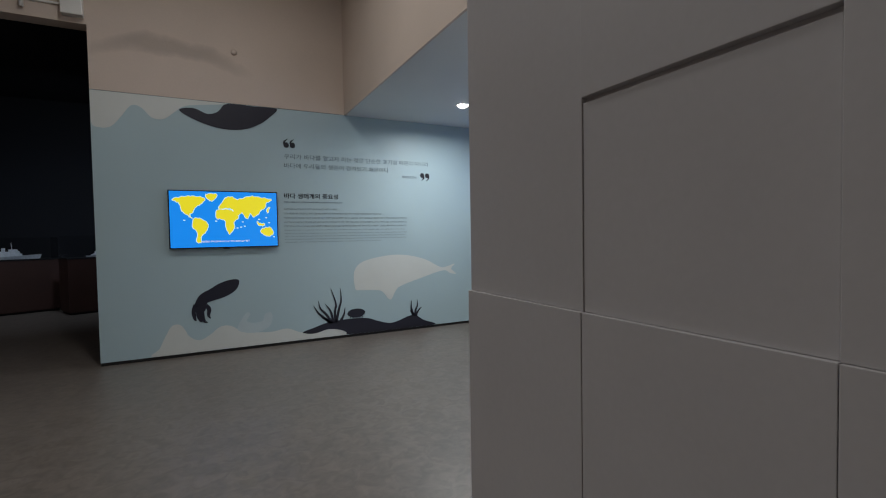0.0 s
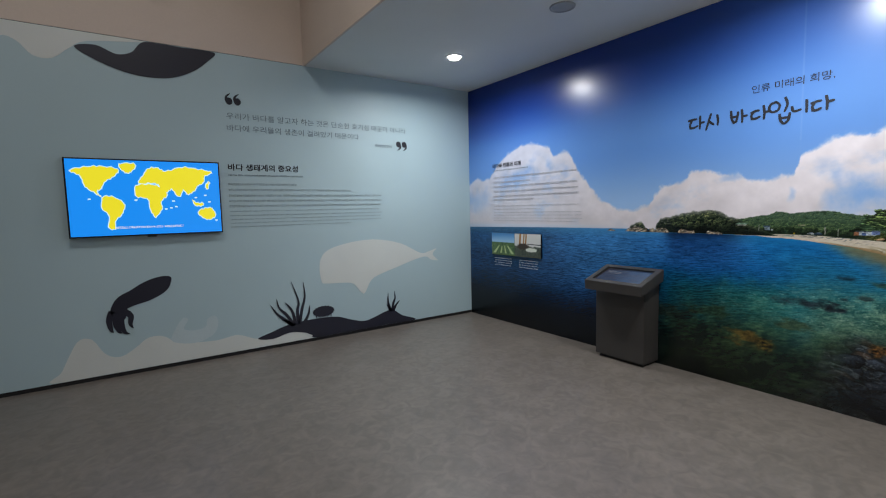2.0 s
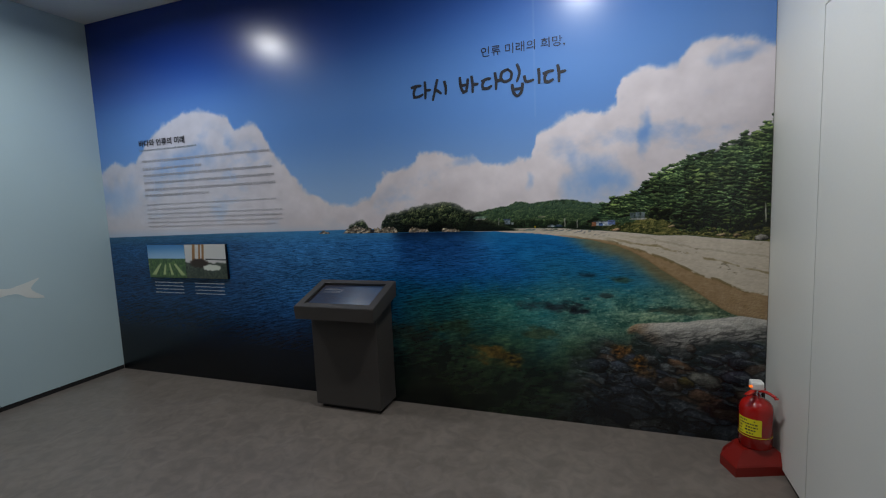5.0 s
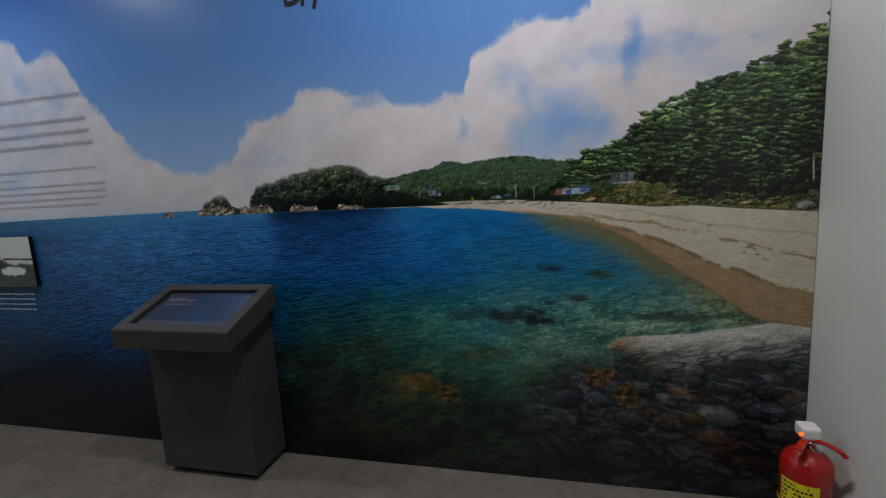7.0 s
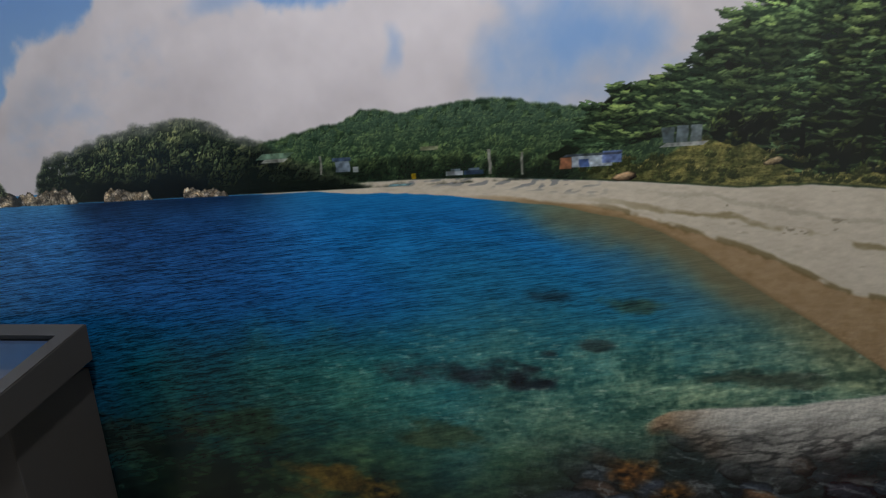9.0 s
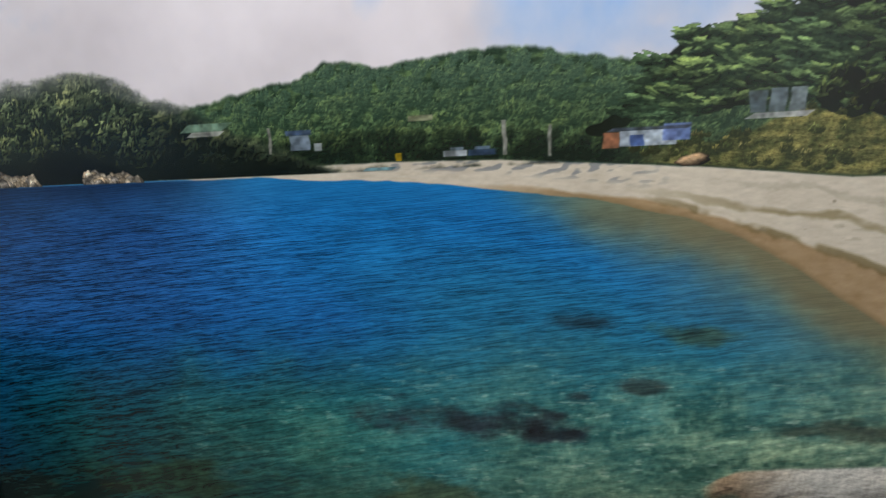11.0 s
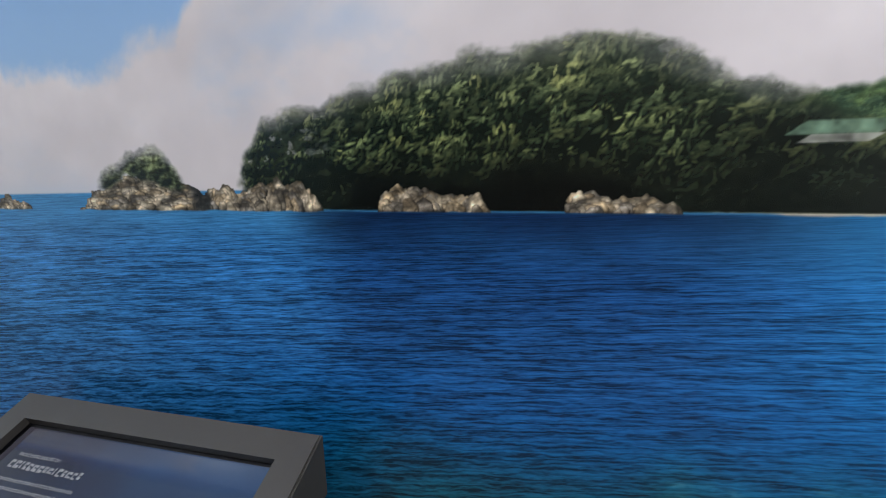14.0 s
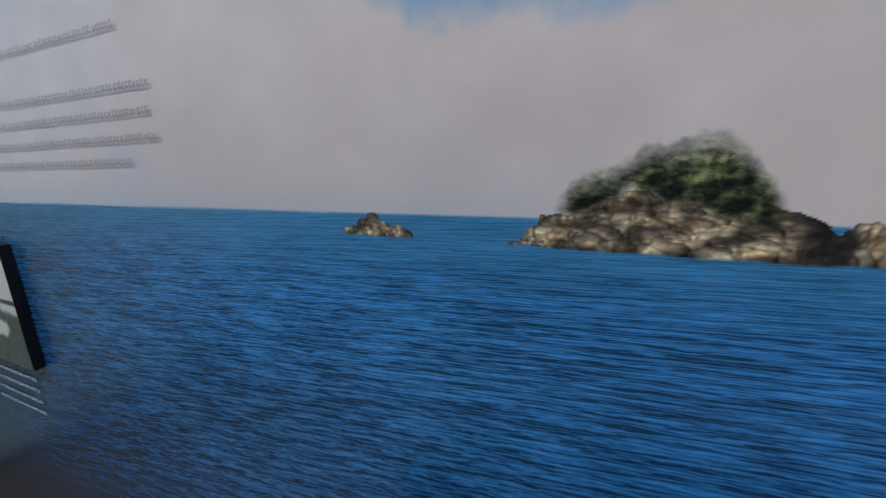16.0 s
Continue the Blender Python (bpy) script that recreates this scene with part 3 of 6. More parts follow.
def plant_hill():
    """The far wooded hill and the trees at its foot."""
    cv, rnd = blank(3.12, 4.22, 1.14, 1.37, 0.0011), random.Random(21)
    spots = sorted(((rnd.uniform(3.13, 4.2), rnd.random()) for _ in range(900)), key=lambda p: -p[1])
    for u, f in spots:
        top, foot = height_of(u, HILL), height_of(u, CREST)
        z = foot + (top - foot) * f - 0.004
        near = 1 - f
        size = (0.0080 + 0.0105 * near) * rnd.uniform(0.6, 1.4)
        light = blended((108, 136, 84), (134, 152, 82), rnd.random())
        tuft(cv, rnd, u, z, size, blended((40, 62, 42), (18, 31, 20), near ** 1.5), light, (0.62 + 0.32 * near) * rnd.uniform(0.5, 1.15), rnd.uniform(0.2, 1.2), 1.05)
    for _ in range(110):
        u = rnd.uniform(3.18, 3.97)
        lift = rnd.random()
        tuft(cv, rnd, u, height_of(u, CREST) + 0.010 + 0.032 * lift, rnd.uniform(0.010, 0.019), (15, 26, 17), (116, 134, 72), rnd.uniform(0.25, 0.85) * (0.6 + 0.4 * lift), 0.7, 1.1)
    return cv


def plant_isle():
    """The wooded island: slanting pine tufts, dark beneath."""
    cv, rnd = blank(2.56, 3.54, 1.14, 1.38, 0.0010), random.Random(22)
    spots = sorted(((2.605 + 0.88 * rnd.random(), rnd.random()) for _ in range(460)), key=lambda p: -p[1])
    for u, f in spots:
        top = height_of(u, ISLE)
        z = 1.166 + (top - 1.170) * f
        if u < 2.78 and f > 0.4 and rnd.random() < 0.45:
            continue
        under = 1.0 if f > 0.45 else 0.32 + 1.5 * f
        sun = under * rnd.uniform(0.25, 1.1) * (0.65 if u > 3.16 else 1.0)
        size = rnd.uniform(0.012, 0.023) * (0.6 if u < 2.75 else 1)
        tuft(cv, rnd, u, z, size, (15, 25, 20), blended((150, 166, 112), (176, 176, 108), rnd.random()), sun, rnd.uniform(0.3, 1.3), 1.15)
    return cv


def plant_pines():
    """The near pine wood on the slope, rank behind rank."""
    cv, rnd = blank(3.90, 4.80, 1.10, 1.74, 0.0013), random.Random(23)
    u = 3.92
    while u < 4.80:
        top, foot = height_of(u, PINE), height_of(u, PINE_FOOT)
        dab(cv, u, (top + foot) / 2 - 0.008, 0.022, max((top - foot) / 2 - 0.006, 0.01), 0, (22, 34, 22), 1, 0.4)
        u += 0.012
    trees = []
    for rank in range(7):
        u = 3.93 + 0.02 * rank
        while u < 4.83:
            top, foot = height_of(u, PINE), height_of(u, PINE_FOOT)
            z = top - 0.006 - rank * 0.062 + rnd.uniform(-0.022, 0.014)
            if z - foot > 0.045:
                trees.append((rank, u, z, min(rnd.uniform(0.12, 0.20), z - foot - 0.01)))
            u += rnd.uniform(0.034, 0.062)
    for rank, u, z, tall in trees:
        warm = rnd.random()
        pine_tree(cv, rnd, u, z, tall, rnd.uniform(0.038, 0.066), blended((30, 46, 32), (16, 27, 17), min(rank / 4, 1)), blended((112, 140, 92), (150, 166, 90), warm), rnd.uniform(0.6, 1.15) * (1.0 if rank < 5 else 0.85))
    for k in range(70):
        u = rnd.uniform(4.22, 4.79)
        foot = height_of(u, PINE_FOOT)
        tuft(cv, rnd, u, foot + rnd.uniform(-0.004, 0.05), rnd.uniform(0.010, 0.02), (11, 18, 12), (104, 118, 62), rnd.uniform(0.3, 0.9), 0.8)
    for k in range(150):
        u = rnd.uniform(3.97, 4.79)
        lo, hi = height_of(u, CREST), height_of(u, BANK)
        tuft(cv, rnd, u, lo + 0.008 + (hi - lo) * rnd.random(), rnd.uniform(0.005, 0.011), (44, 50, 26), rnd.choice([(120, 122, 66), (92, 108, 54), (150, 132, 84), (138, 124, 66)]), rnd.uniform(0.4, 1.0), 1.2, 0.8)
    for u, z, ru, rz, colour in ((4.738, 1.112, 0.030, 0.017, (168, 162, 152)), (4.055, 1.160, 0.026, 0.008, (150, 122, 92)), (4.33, 1.175, 0.018, 0.007, (150, 130, 98)), (4.56, 1.128, 0.02, 0.008, (160, 140, 104)), (4.63, 1.125, 0.018, 0.010, (140, 118, 84))):
        boulder(cv, rnd, u, z, ru, rz, 0.1, colour, 0.1, 2.0, 0.4)
    for u, z0, z1, w, colour in ((4.376, 1.185, 1.25, 0.005, (14, 14, 12)), (4.752, 1.18, 1.295, 0.0035, (120, 120, 110)), (4.48, 1.16, 1.22, 0.003, (24, 22, 18)), (4.60, 1.16, 1.22, 0.003, (24, 22, 18))):
        dab(cv, u, (z0 + z1) / 2, w, (z1 - z0) / 2, 0.05, colour, 0.9, 0.4)
    return cv


def pile_crags():
    """Bare rock along the islands' feet: upright cracked blocks, sunlit on top."""
    cv, rnd = blank(2.10, 3.20, 1.15, 1.235, 0.0009), random.Random(25)
    tones = [(176, 160, 136), (150, 138, 120), (122, 114, 104), (160, 140, 112)]
    for outline, upright, size in ((CLIFF_A, 2.2, 0.010), (CLIFF_B, 1.5, 0.011), (CLIFF_C, 1.1, 0.010), (ISLET, 0.6, 0.015), (ROCK, 0.8, 0.009), (CHAIN, 1.2, 0.009), (SPECK, 0.6, 0.005)):
        a, b = outline[0][0], outline[-1][0]
        spots = [(rnd.uniform(a, b), rnd.random()) for _ in range(int((b - a) * 1000))]
        for u, f in sorted(spots, key=lambda p: -p[1]):
            top = height_of(u, outline)
            k = size * rnd.uniform(0.6, 1.25)
            z = 1.160 + max(top - 1.160 - k * upright * 0.7, 0.001) * f
            boulder(cv, rnd, u, z, k, k * upright * rnd.uniform(0.7, 1.1), rnd.uniform(-0.3, 0.3), blended((86, 78, 70), rnd.choice(tones), 0.55 + 0.45 * rnd.random()), 0.15, 4.0, 0.32)
    return cv


def heap_stones():
    """Boulders under and beside the water, small at the back and large in front."""
    cv, rnd = blank(3.25, 4.80, 0.0, 0.64, 0.0016), random.Random(24)
    tones = [(62, 70, 80), (52, 58, 70), (70, 72, 72), (76, 60, 50), (42, 46, 56), (48, 56, 66)]
    spots = sorted(((rnd.uniform(3.3, 4.8), rnd.uniform(0.0, 0.62)) for _ in range(210)), key=lambda p: -p[1])
    for u, z in spots:
        if z > height_of(u, PILE):
            continue
        size = 0.026 + 0.085 * (1 - z / 0.62) * rnd.uniform(0.4, 1.2)
        boulder(cv, rnd, u, z, size * rnd.uniform(1.1, 1.7), size * rnd.uniform(0.6, 0.85), rnd.uniform(-0.45, 0.15), rnd.choice(tones), rnd.uniform(0.1, 0.7))
    for u, z, ru, rz, turn, colour in STONES:
        boulder(cv, rnd, u, z, ru, rz, turn, colour, 0.25)
    return cv


def paint_bay(u, z):
    """Colours (0 to 255) and masks of the printed bay: sky, clouds, sea, islands, beach, pines and rocks."""
    # the sheet hangs a touch low and skew
    u, z = u + 0.011 - 0.0034 * u - 0.004 * z + 0.0009 * u * z, z + 0.0002 + 0.0057 * u - 0.0021 * u * z
    n1, n2, n3 = fbm(u * 3, z * 3, 1), fbm(u * 11, z * 11, 2), fbm(u * 40, z * 40, 3, 3)
    n4 = fbm(u * 90, z * 110, 4, 2)
    leaf, wave = np.zeros(u.shape), np.zeros(u.shape)

    def emboss(su, sz, seed, octaves=4):
        """Relief of a noise field lit from the upper left, no finer than the sheet's grid."""
        octaves = max(1, min(octaves, int(math.log2(max(190 / max(su, sz * 0.7), 1))) + 1))
        return fbm(u * su, z * sz, seed, octaves) - fbm(u * su + 0.28, z * sz - 0.38, seed, octaves)

    # sky
    t = np.clip((z - 1.15) / 1.75, 0, 1)
    right = step01(0.5, 4.6, u)
    pic = lay(lay(np.broadcast_to(rgb(160, 192, 230), u.shape + (3,)), rgb(98, 146, 216), step01(0.05, 0.45, t)), rgb(48, 92, 176), step01(0.40, 0.80, t - 0.10 * right))
    pic = lay(pic, rgb(18, 46, 126), step01(0.62, 1.0, t + 0.08 * (1 - right)) * (1 - 0.55 * right))
    pic = lay(pic, rgb(104, 142, 200), 0.5 * step01(2.4, 4.7, u))
    # clouds
    top = line_of(u + 0.026 * fbm(u * 9, z * 9, 14, 5), CLOUD_TOP_LEFT + CLOUD_TOP_RIGHT)
    puff = 0.034 * fbm(u * 8, z * 8, 5, 6) + 0.020 * np.abs(fbm(u * 22, z * 22, 6, 5))
    cloud = step01(-0.016, 0.028, top + puff - z)
    inner = fbm(u * 4 + 3, z * 6, 7, 6)
    cloud *= 1 - 0.5 * step01(0.15, 0.9, inner) * step01(0.04, 0.20, top - z)
    drift_u, drift_z = fbm(u * 5, z * 5, 11, 5), fbm(u * 5 + 7, z * 5, 12, 5)
    for cu, cz, ru, rz, k in BLUE_GAPS:
        d = np.hypot((u - cu + 0.06 * drift_u) / ru, (z - cz + 0.07 * drift_z) / rz) + 0.45 * fbm(u * 9, z * 7, 8, 6)
        cloud *= 1 - k * (1 - step01(0.15, 1.5, d))
    shade = 224 + 8 * n2 + 9 * emboss(6, 7, 9, 4) - 10 * step01(0.05, 0.5, top - z)
    pic = lay(pic, np.stack([shade + 2, shade - 8, shade - 5], -1), np.clip(cloud, 0, 1) * (0.97 - 0.16 * (1 - step01(1.2, 2.2, u))))
    haze = (1 - step01(1.16, 1.36, z + 0.04 * n2)) * (1 - step01(3.3, 3.65, u))
    pic = lay(pic, rgb(212, 204, 208), 0.7 * haze)
    pic = lay(pic, rgb(176, 192, 214), 0.8 * (1 - step01(1.15, 1.24, z)) * (1 - step01(1.9, 2.6, u)))
    # sea
    shore = line_of(u, SHORE)
    horizon = line_of(u, [(0, 1.153), (1.3, 1.175), (2.6, 1.189), (3.0, 1.166), (4.8, 1.166)])
    water = step01(-0.0015, 0.0015, horizon - z)
    deep = np.clip((horizon - z) / 1.15, 0, 1)
    sea = lay(lay(np.broadcast_to(rgb(62, 130, 180), u.shape + (3,)), rgb(40, 104, 166), step01(0.0, 0.09, deep)), rgb(28, 80, 134), step01(0.10, 0.36, deep))
    sea = lay(sea, rgb(8, 30, 58), step01(0.36, 0.84, deep + 0.05 * n1))
    sea = lay(sea, rgb(58, 120, 172), 0.42 * (1 - step01(2.25, 2.75, u + 0.12 * n1)) * step01(1.2, 1.9, u) * (1 - step01(0.30, 0.60, deep)))
    sea = lay(sea, rgb(6, 72, 130), 0.9 * step01(2.3, 2.9, u + 0.2 * n1) * step01(0.08, 0.34, deep + 0.05 * n1))
    sea = lay(sea, rgb(12, 90, 148), 0.6 * step01(3.10, 3.5, u + 0.2 * n1) * (1 - step01(0.30, 0.48, deep + 0.05 * n1)))
    sea = lay(sea, rgb(8, 74, 84), step01(2.2, 3.0, u + 0.2 * n1) * step01(0.20, 0.44, deep + 0.04 * n1))
    sea = lay(sea, rgb(34, 126, 124), 0.85 * step01(3.1, 3.7, u + 0.25 * n1) * step01(0.18, 0.40, deep + 0.05 * n1))
    gap = shore - z + 0.012 * n2
    sea = lay(sea, rgb(16, 106, 166), 0.5 * step01(3.2, 3.6, u) * (1 - step01(0.04, 0.34, gap)))
    brink = np.interp(z, [p[1] for p in SHORE[::-1]], [p[0] for p in SHORE[::-1]]) - u
    olive = (1 - step01(0.06, 0.36, brink + 0.10 * n1 + 0.05 * n2)) * step01(3.72, 3.95, u + 0.06 * n1) * step01(0.0, 0.05, deep)
    sea = lay(sea, rgb(32, 110, 138), 0.6 * step01(3.4, 3.7, u + 0.1 * n1) * (1 - olive) * step01(0.04, 0.2, gap))
    sea = lay(sea, rgb(98, 112, 90) * (1 + 0.22 * fbm(u * 30, z * 80, 34, 4)[..., None]), 0.85 * olive)
    sea = lay(sea, rgb(116, 102, 70), 0.75 * (1 - step01(0.01, 0.10, gap)) * step01(3.75, 4.1, u))
    sea = lay(sea, rgb(58, 74, 52), 0.40 * step01(3.3, 4.0, u + 0.2 * n1) * step01(0.34, 0.54, deep + 0.05 * n2))
    sea = lay(sea, rgb(5, 34, 48), 0.22 * step01(2.3, 2.7, u) * (1 - step01(3.2, 3.6, u + 0.2 * n1)) * step01(0.24, 0.50, deep + 0.04 * n1))
    # pebbly shallows seen through the water
    pebble = step01(3.0, 3.9, u + 0.35 * n1) * step01(0.22, 0.40, deep + 0.05 * n2)
    net = step01(0.55, 1.0, 1 - 2.2 * np.abs(fbm(u * 15 + 0.8 * n2, z * 46 + 0.8 * n2, 32, 3)))
    tone = np.clip(0.30 + 0.26 * emboss(22, 56, 30, 4) + 0.42 * fbm(u * 10 + 0.4 * n2, z * 26, 31, 5) + 0.18 * net + 0.26 * n4, 0, 1)
    sea = lay(sea, np.stack([42 + 166 * tone, 70 + 148 * tone, 54 + 112 * tone], -1), (0.52 + 0.26 * step01(3.9, 4.3, u)) * pebble)
    glint = step01(0.35, 0.75, fbm(u * 34, z * 120, 33, 4))
    sea = lay(sea, rgb(190, 206, 186), 0.42 * glint * step01(2.9, 3.8, u + 0.3 * n1) * step01(0.2, 0.36, deep) * (1 - step01(0.50, 0.66, deep)))
    floor_dark = step01(2.3, 2.9, u) * step01(0.42, 0.74, deep + 0.10 * n1 - 0.05 * step01(3.9, 4.6, u))
    murk = np.clip(0.40 + 0.7 * fbm(u * 7, z * 12, 35, 5) + 0.45 * emboss(18, 34, 36, 4), 0, 1)
    sea = lay(sea, np.stack([12 + 72 * murk, 26 + 82 * murk, 20 + 44 * murk], -1), 0.88 * floor_dark)
    for cu, cz, ru, rz, colour, k in WEED:
        d = np.hypot((u - cu) / ru, (z - cz) / rz) + 0.8 * fbm(u * 14, z * 30, 40, 5)
        sea = lay(sea, rgb(*colour) * (1 + 0.5 * n3[..., None]), k * (1 - step01(0.35, 1.25, d)))
    # boulders under and beside the water
    warp = fbm(u * 7, z * 7, 45, 4)
    grit = emboss(28, 40, 52, 5)
    pile = step01(-0.09, 0.10, line_of(u, PILE) - z + 0.06 * n1 + 0.05 * n2) * step01(3.3, 4.0, u + 0.35 * n1 + 0.1 * n2)
    deep_blue = np.clip(0.3 + 0.6 * fbm(u * 12 + warp, z * 20, 58, 4) + 0.5 * emboss(20, 44, 59, 4), 0, 1)
    sea = lay(sea, np.stack([14 + 66 * deep_blue, 20 + 76 * deep_blue, 26 + 86 * deep_blue], -1), 0.75 * pile)
    sea = lay(sea, rgb(10, 13, 15), 0.45 * pile * step01(3.95, 4.2, u + 0.2 * n1))
    stones, heap = sampled(STONE_HEAP, u, z)
    sea = lay(sea, stones * 1.2, heap * pile * (0.26 + 0.52 * step01(3.85, 4.15, u + 0.2 * n1)))
    sea = lay(sea, rgb(10, 12, 13), 0.35 * pile * step01(-0.1, 0.5, fbm(u * 6, z * 9, 49, 4)))
    skim = step01(0.30, 0.62, fbm(u * 26 + 1.5 * warp, z * 74 + u * 16, 54, 4))
    sea = lay(sea, rgb(138, 150, 152), 0.42 * skim * pile * step01(0.05, 0.3, z))
    for cu, cz, ru, rz, colour, k in RUST:
        d = np.hypot((u - cu) / ru, (z - cz) / rz) + 0.9 * fbm(u * 16, z * 16, 42, 5)
        sea = lay(sea, rgb(*colour) * np.clip(0.65 + 0.9 * grit + 0.3 * n4, 0.1, 1.5)[..., None], k * (1 - step01(0.2, 1.3, d)))
    # the long pale slab at the water's edge
    slab_top = line_of(u, SLAB) + 0.006 * n2
    down = (slab_top - z) / (0.035 + 0.115 * step01(4.10, 4.30, u))
    along, over = u * 0.98 + z * 0.2 + 0.01 * n2, z * 0.98 - u * 0.2 + 0.012 * n1
    folds = step01(0.0, 0.32, np.abs(fbm(along * 14, over * 52, 56, 5)))
    patch = fbm(along * 16, over * 30, 57, 5)
    slab_tone = np.clip(1.02 - 0.66 * down + 0.24 * patch + 0.08 * emboss(30, 60, 55, 4), 0, 1)
    slab_tone *= 1 - (0.12 + 0.55 * step01(0.2, 0.8, down)) * (1 - folds)
    slab = step01(-0.003, 0.005, slab_top - z) * (1 - step01(0.75, 1.15, down + 0.3 * n2)) * step01(4.09, 4.15, u + 0.03 * n2)
    stone_colour = np.stack([22 + 180 * slab_tone, 24 + 174 * slab_tone, 25 + 164 * slab_tone], -1)
    stone_colour = lay(stone_colour, rgb(176, 132, 86) * (0.3 + 0.9 * slab_tone[..., None]), 0.55 * (1 - step01(4.16, 4.30, u + 0.05 * n2)))
    sea = lay(sea, stone_colour, slab)
    # Print colours darken towards the floor; part of this is the lamps' fall-off.
    low = 0.30 + 0.34 * step01(3.0, 3.9, u) + (0.70 - 0.34 * step01(3.0, 3.9, u)) * step01(0.03, 0.62, z + 0.03 * n1)
    pic = lay(pic, sea * (0.74 + 0.28 * step01(0.9, 2.0, u))[..., None] * low[..., None], water)
    wave = water * (1 - slab) * (1 - 0.85 * pile) * (1 - 0.7 * pebble) * (1 - 0.6 * floor_dark) * (0.35 + 0.65 * step01(0.01, 0.10, deep)) * (1 - 0.45 * step01(2.9, 3.7, u)) * (1 - 0.75 * olive)
    # beach
    crest = line_of(u, CREST)
    beach = step01(-0.0015, 0.0015, z - shore + 0.004 * n2) * step01(-0.002, 0.002, crest - z + 0.003 * n3) * step01(3.14, 3.2, u)
    grain = fbm(u * 60, z * 160, 60, 4)
    sand = 192 + 12 * grain + 8 * n2 + 2 * emboss(30, 80, 62, 5)
    sand = np.stack([sand + 6, sand - 6, sand - 24], -1)
    brim = line_of(u, WET) + 0.006 * n2 + 0.003 * n3
    wet = (1 - step01(-0.004, 0.004, z - brim)) * step01(3.6, 3.95, u)
    sand = lay(sand, rgb(150, 122, 86) + 10 * n3[..., None] + 10 * grain[..., None], 0.90 * wet)
    sand = lay(sand, rgb(112, 92, 62), 0.5 * (1 - step01(0.0, 0.012, z - shore + 0.004 * n2)) * step01(3.7, 4.0, u))
    sand = lay(sand, rgb(104, 88, 52), 0.75 * (1 - step01(0.002, 0.009, np.abs(z - brim - 0.003) + 0.004 * n3)) * step01(3.9, 4.1, u) * step01(-0.35, 0.15, fbm(u * 22, z * 22, 64, 3)))
    wrack = np.abs(z - line_of(u, [(3.9, 1.128), (4.16, 1.085), (4.26, 1.070), (4.33, 1.050), (4.395, 1.037), (4.49, 1.006), (4.8, 0.93)]) - 0.008 * n2)
    line2 = np.abs(z - shore - 0.80 * (crest - shore) - 0.02 * fbm(u * 7, z * 3, 63, 4))
    drift_bits = step01(0.42, 0.6, fbm(u * 38, z * 90, 65, 3)) * step01(0.1, 0.5, fbm(u * 7, z * 22, 66, 3))
    sand = lay(sand, rgb(112, 102, 84), 0.65 * drift_bits * (1 - wet) * step01(3.9, 4.1, u))
    sand = lay(sand, rgb(120, 112, 92), 0.25 * (1 - step01(0.001, 0.008, line2 + 0.004 * n4)) * step01(4.0, 4.2, u))
    sand = lay(sand, rgb(122, 108, 72), 0.70 * (1 - step01(0.002, 0.009, wrack + 0.004 * n3)) * step01(3.9, 4.2, u) * step01(-0.4, 0.2, fbm(u * 18, z * 30, 67, 3)))
    stone = step01(0.05, 0.4, emboss(34, 110, 61, 3)) * step01(0.40, 0.70, (z - shore) / np.maximum(crest - shore, 0.004)) * (1 - step01(3.95, 4.05, u)) * step01(3.45, 3.6, u)
    sand = lay(sand, rgb(124, 126, 128), 0.85 * stone)
    pic = lay(pic, sand, beach)
    wave = wave * (1 - beach)

    # woods
    def woods(picture, leaves, mask, scale, light, dark, seed, flat=1.6, pale=0.0):
        lift = 0.8 * emboss(scale, scale * flat, seed, 4) + 0.45 * emboss(scale * 1.9, scale * flat * 1.7, seed + 1, 2)
        fronds = fbm(u * scale * 0.8 + 0.5 * n2, z * scale * flat * 1.2, seed + 3, 3 if scale < 40 else 2)
        mass = fbm(u * scale * 0.22, z * scale * 0.34, seed + 6, 3)
        tuft = np.clip(0.36 + 0.85 * lift + 0.28 * fronds + 0.26 * mass, 0, 1) ** 1.25
        c = rgb(*dark) + (rgb(*light) - rgb(*dark)) * tuft[..., None]
        return lay(picture, lay(c, rgb(170, 186, 190), np.full(u.shape, pale)), mask), np.maximum(leaves * (1 - mask), mask)

    hill = line_of(u, HILL) + 0.004 * fbm(u * 60, z * 0 + 1, 70, 3)
    m = step01(-0.003, 0.006, hill - z) * step01(-0.003, 0.002, z - crest) * step01(3.17, 3.22, u)
    pic, leaf = woods(pic, leaf, m, 44, (88, 112, 66), (30, 48, 32), 71, 1.7, 0.06)
    trees, grown = sampled(HILL_TREES, u, z)
    trees = lay(trees, rgb(150, 170, 178), 0.04 + 0.14 * step01(1.20, 1.34, z))
    pic = lay(pic, trees, 0.92 * m * step01(0.1, 0.6, grown))
    leaf = leaf * 0.35
    pic = lay(pic, rgb(16, 28, 20), 0.5 * m * (1 - step01(0.0, 0.035, z - crest - 0.008 - 0.012 * n2)))
    isle = line_of(u, ISLE) + 0.011 * fbm(u * 26, z * 30, 72, 5)
    left_thin = 1 - step01(2.62, 2.80, u)
    m = step01(-0.9, 1.3, (isle - z) / 0.012 + 0.25 * n4) * step01(-0.002, 0.002, z - 1.164) * step01(2.598, 2.625, u + 0.018 * n3)
    up = (z - 1.164) / np.maximum(isle - 1.164, 0.01)
    before = pic
    pic, leaf = woods(pic, leaf, m, 34, (142, 152, 98), (12, 22, 16), 74, 1.5)
    pic = lay(pic, rgb(14, 22, 18), 0.7 * m)
    trees, grown = sampled(ISLE_TREES, u, z)
    pic = lay(pic, trees, m * step01(0.05, 0.5, grown))
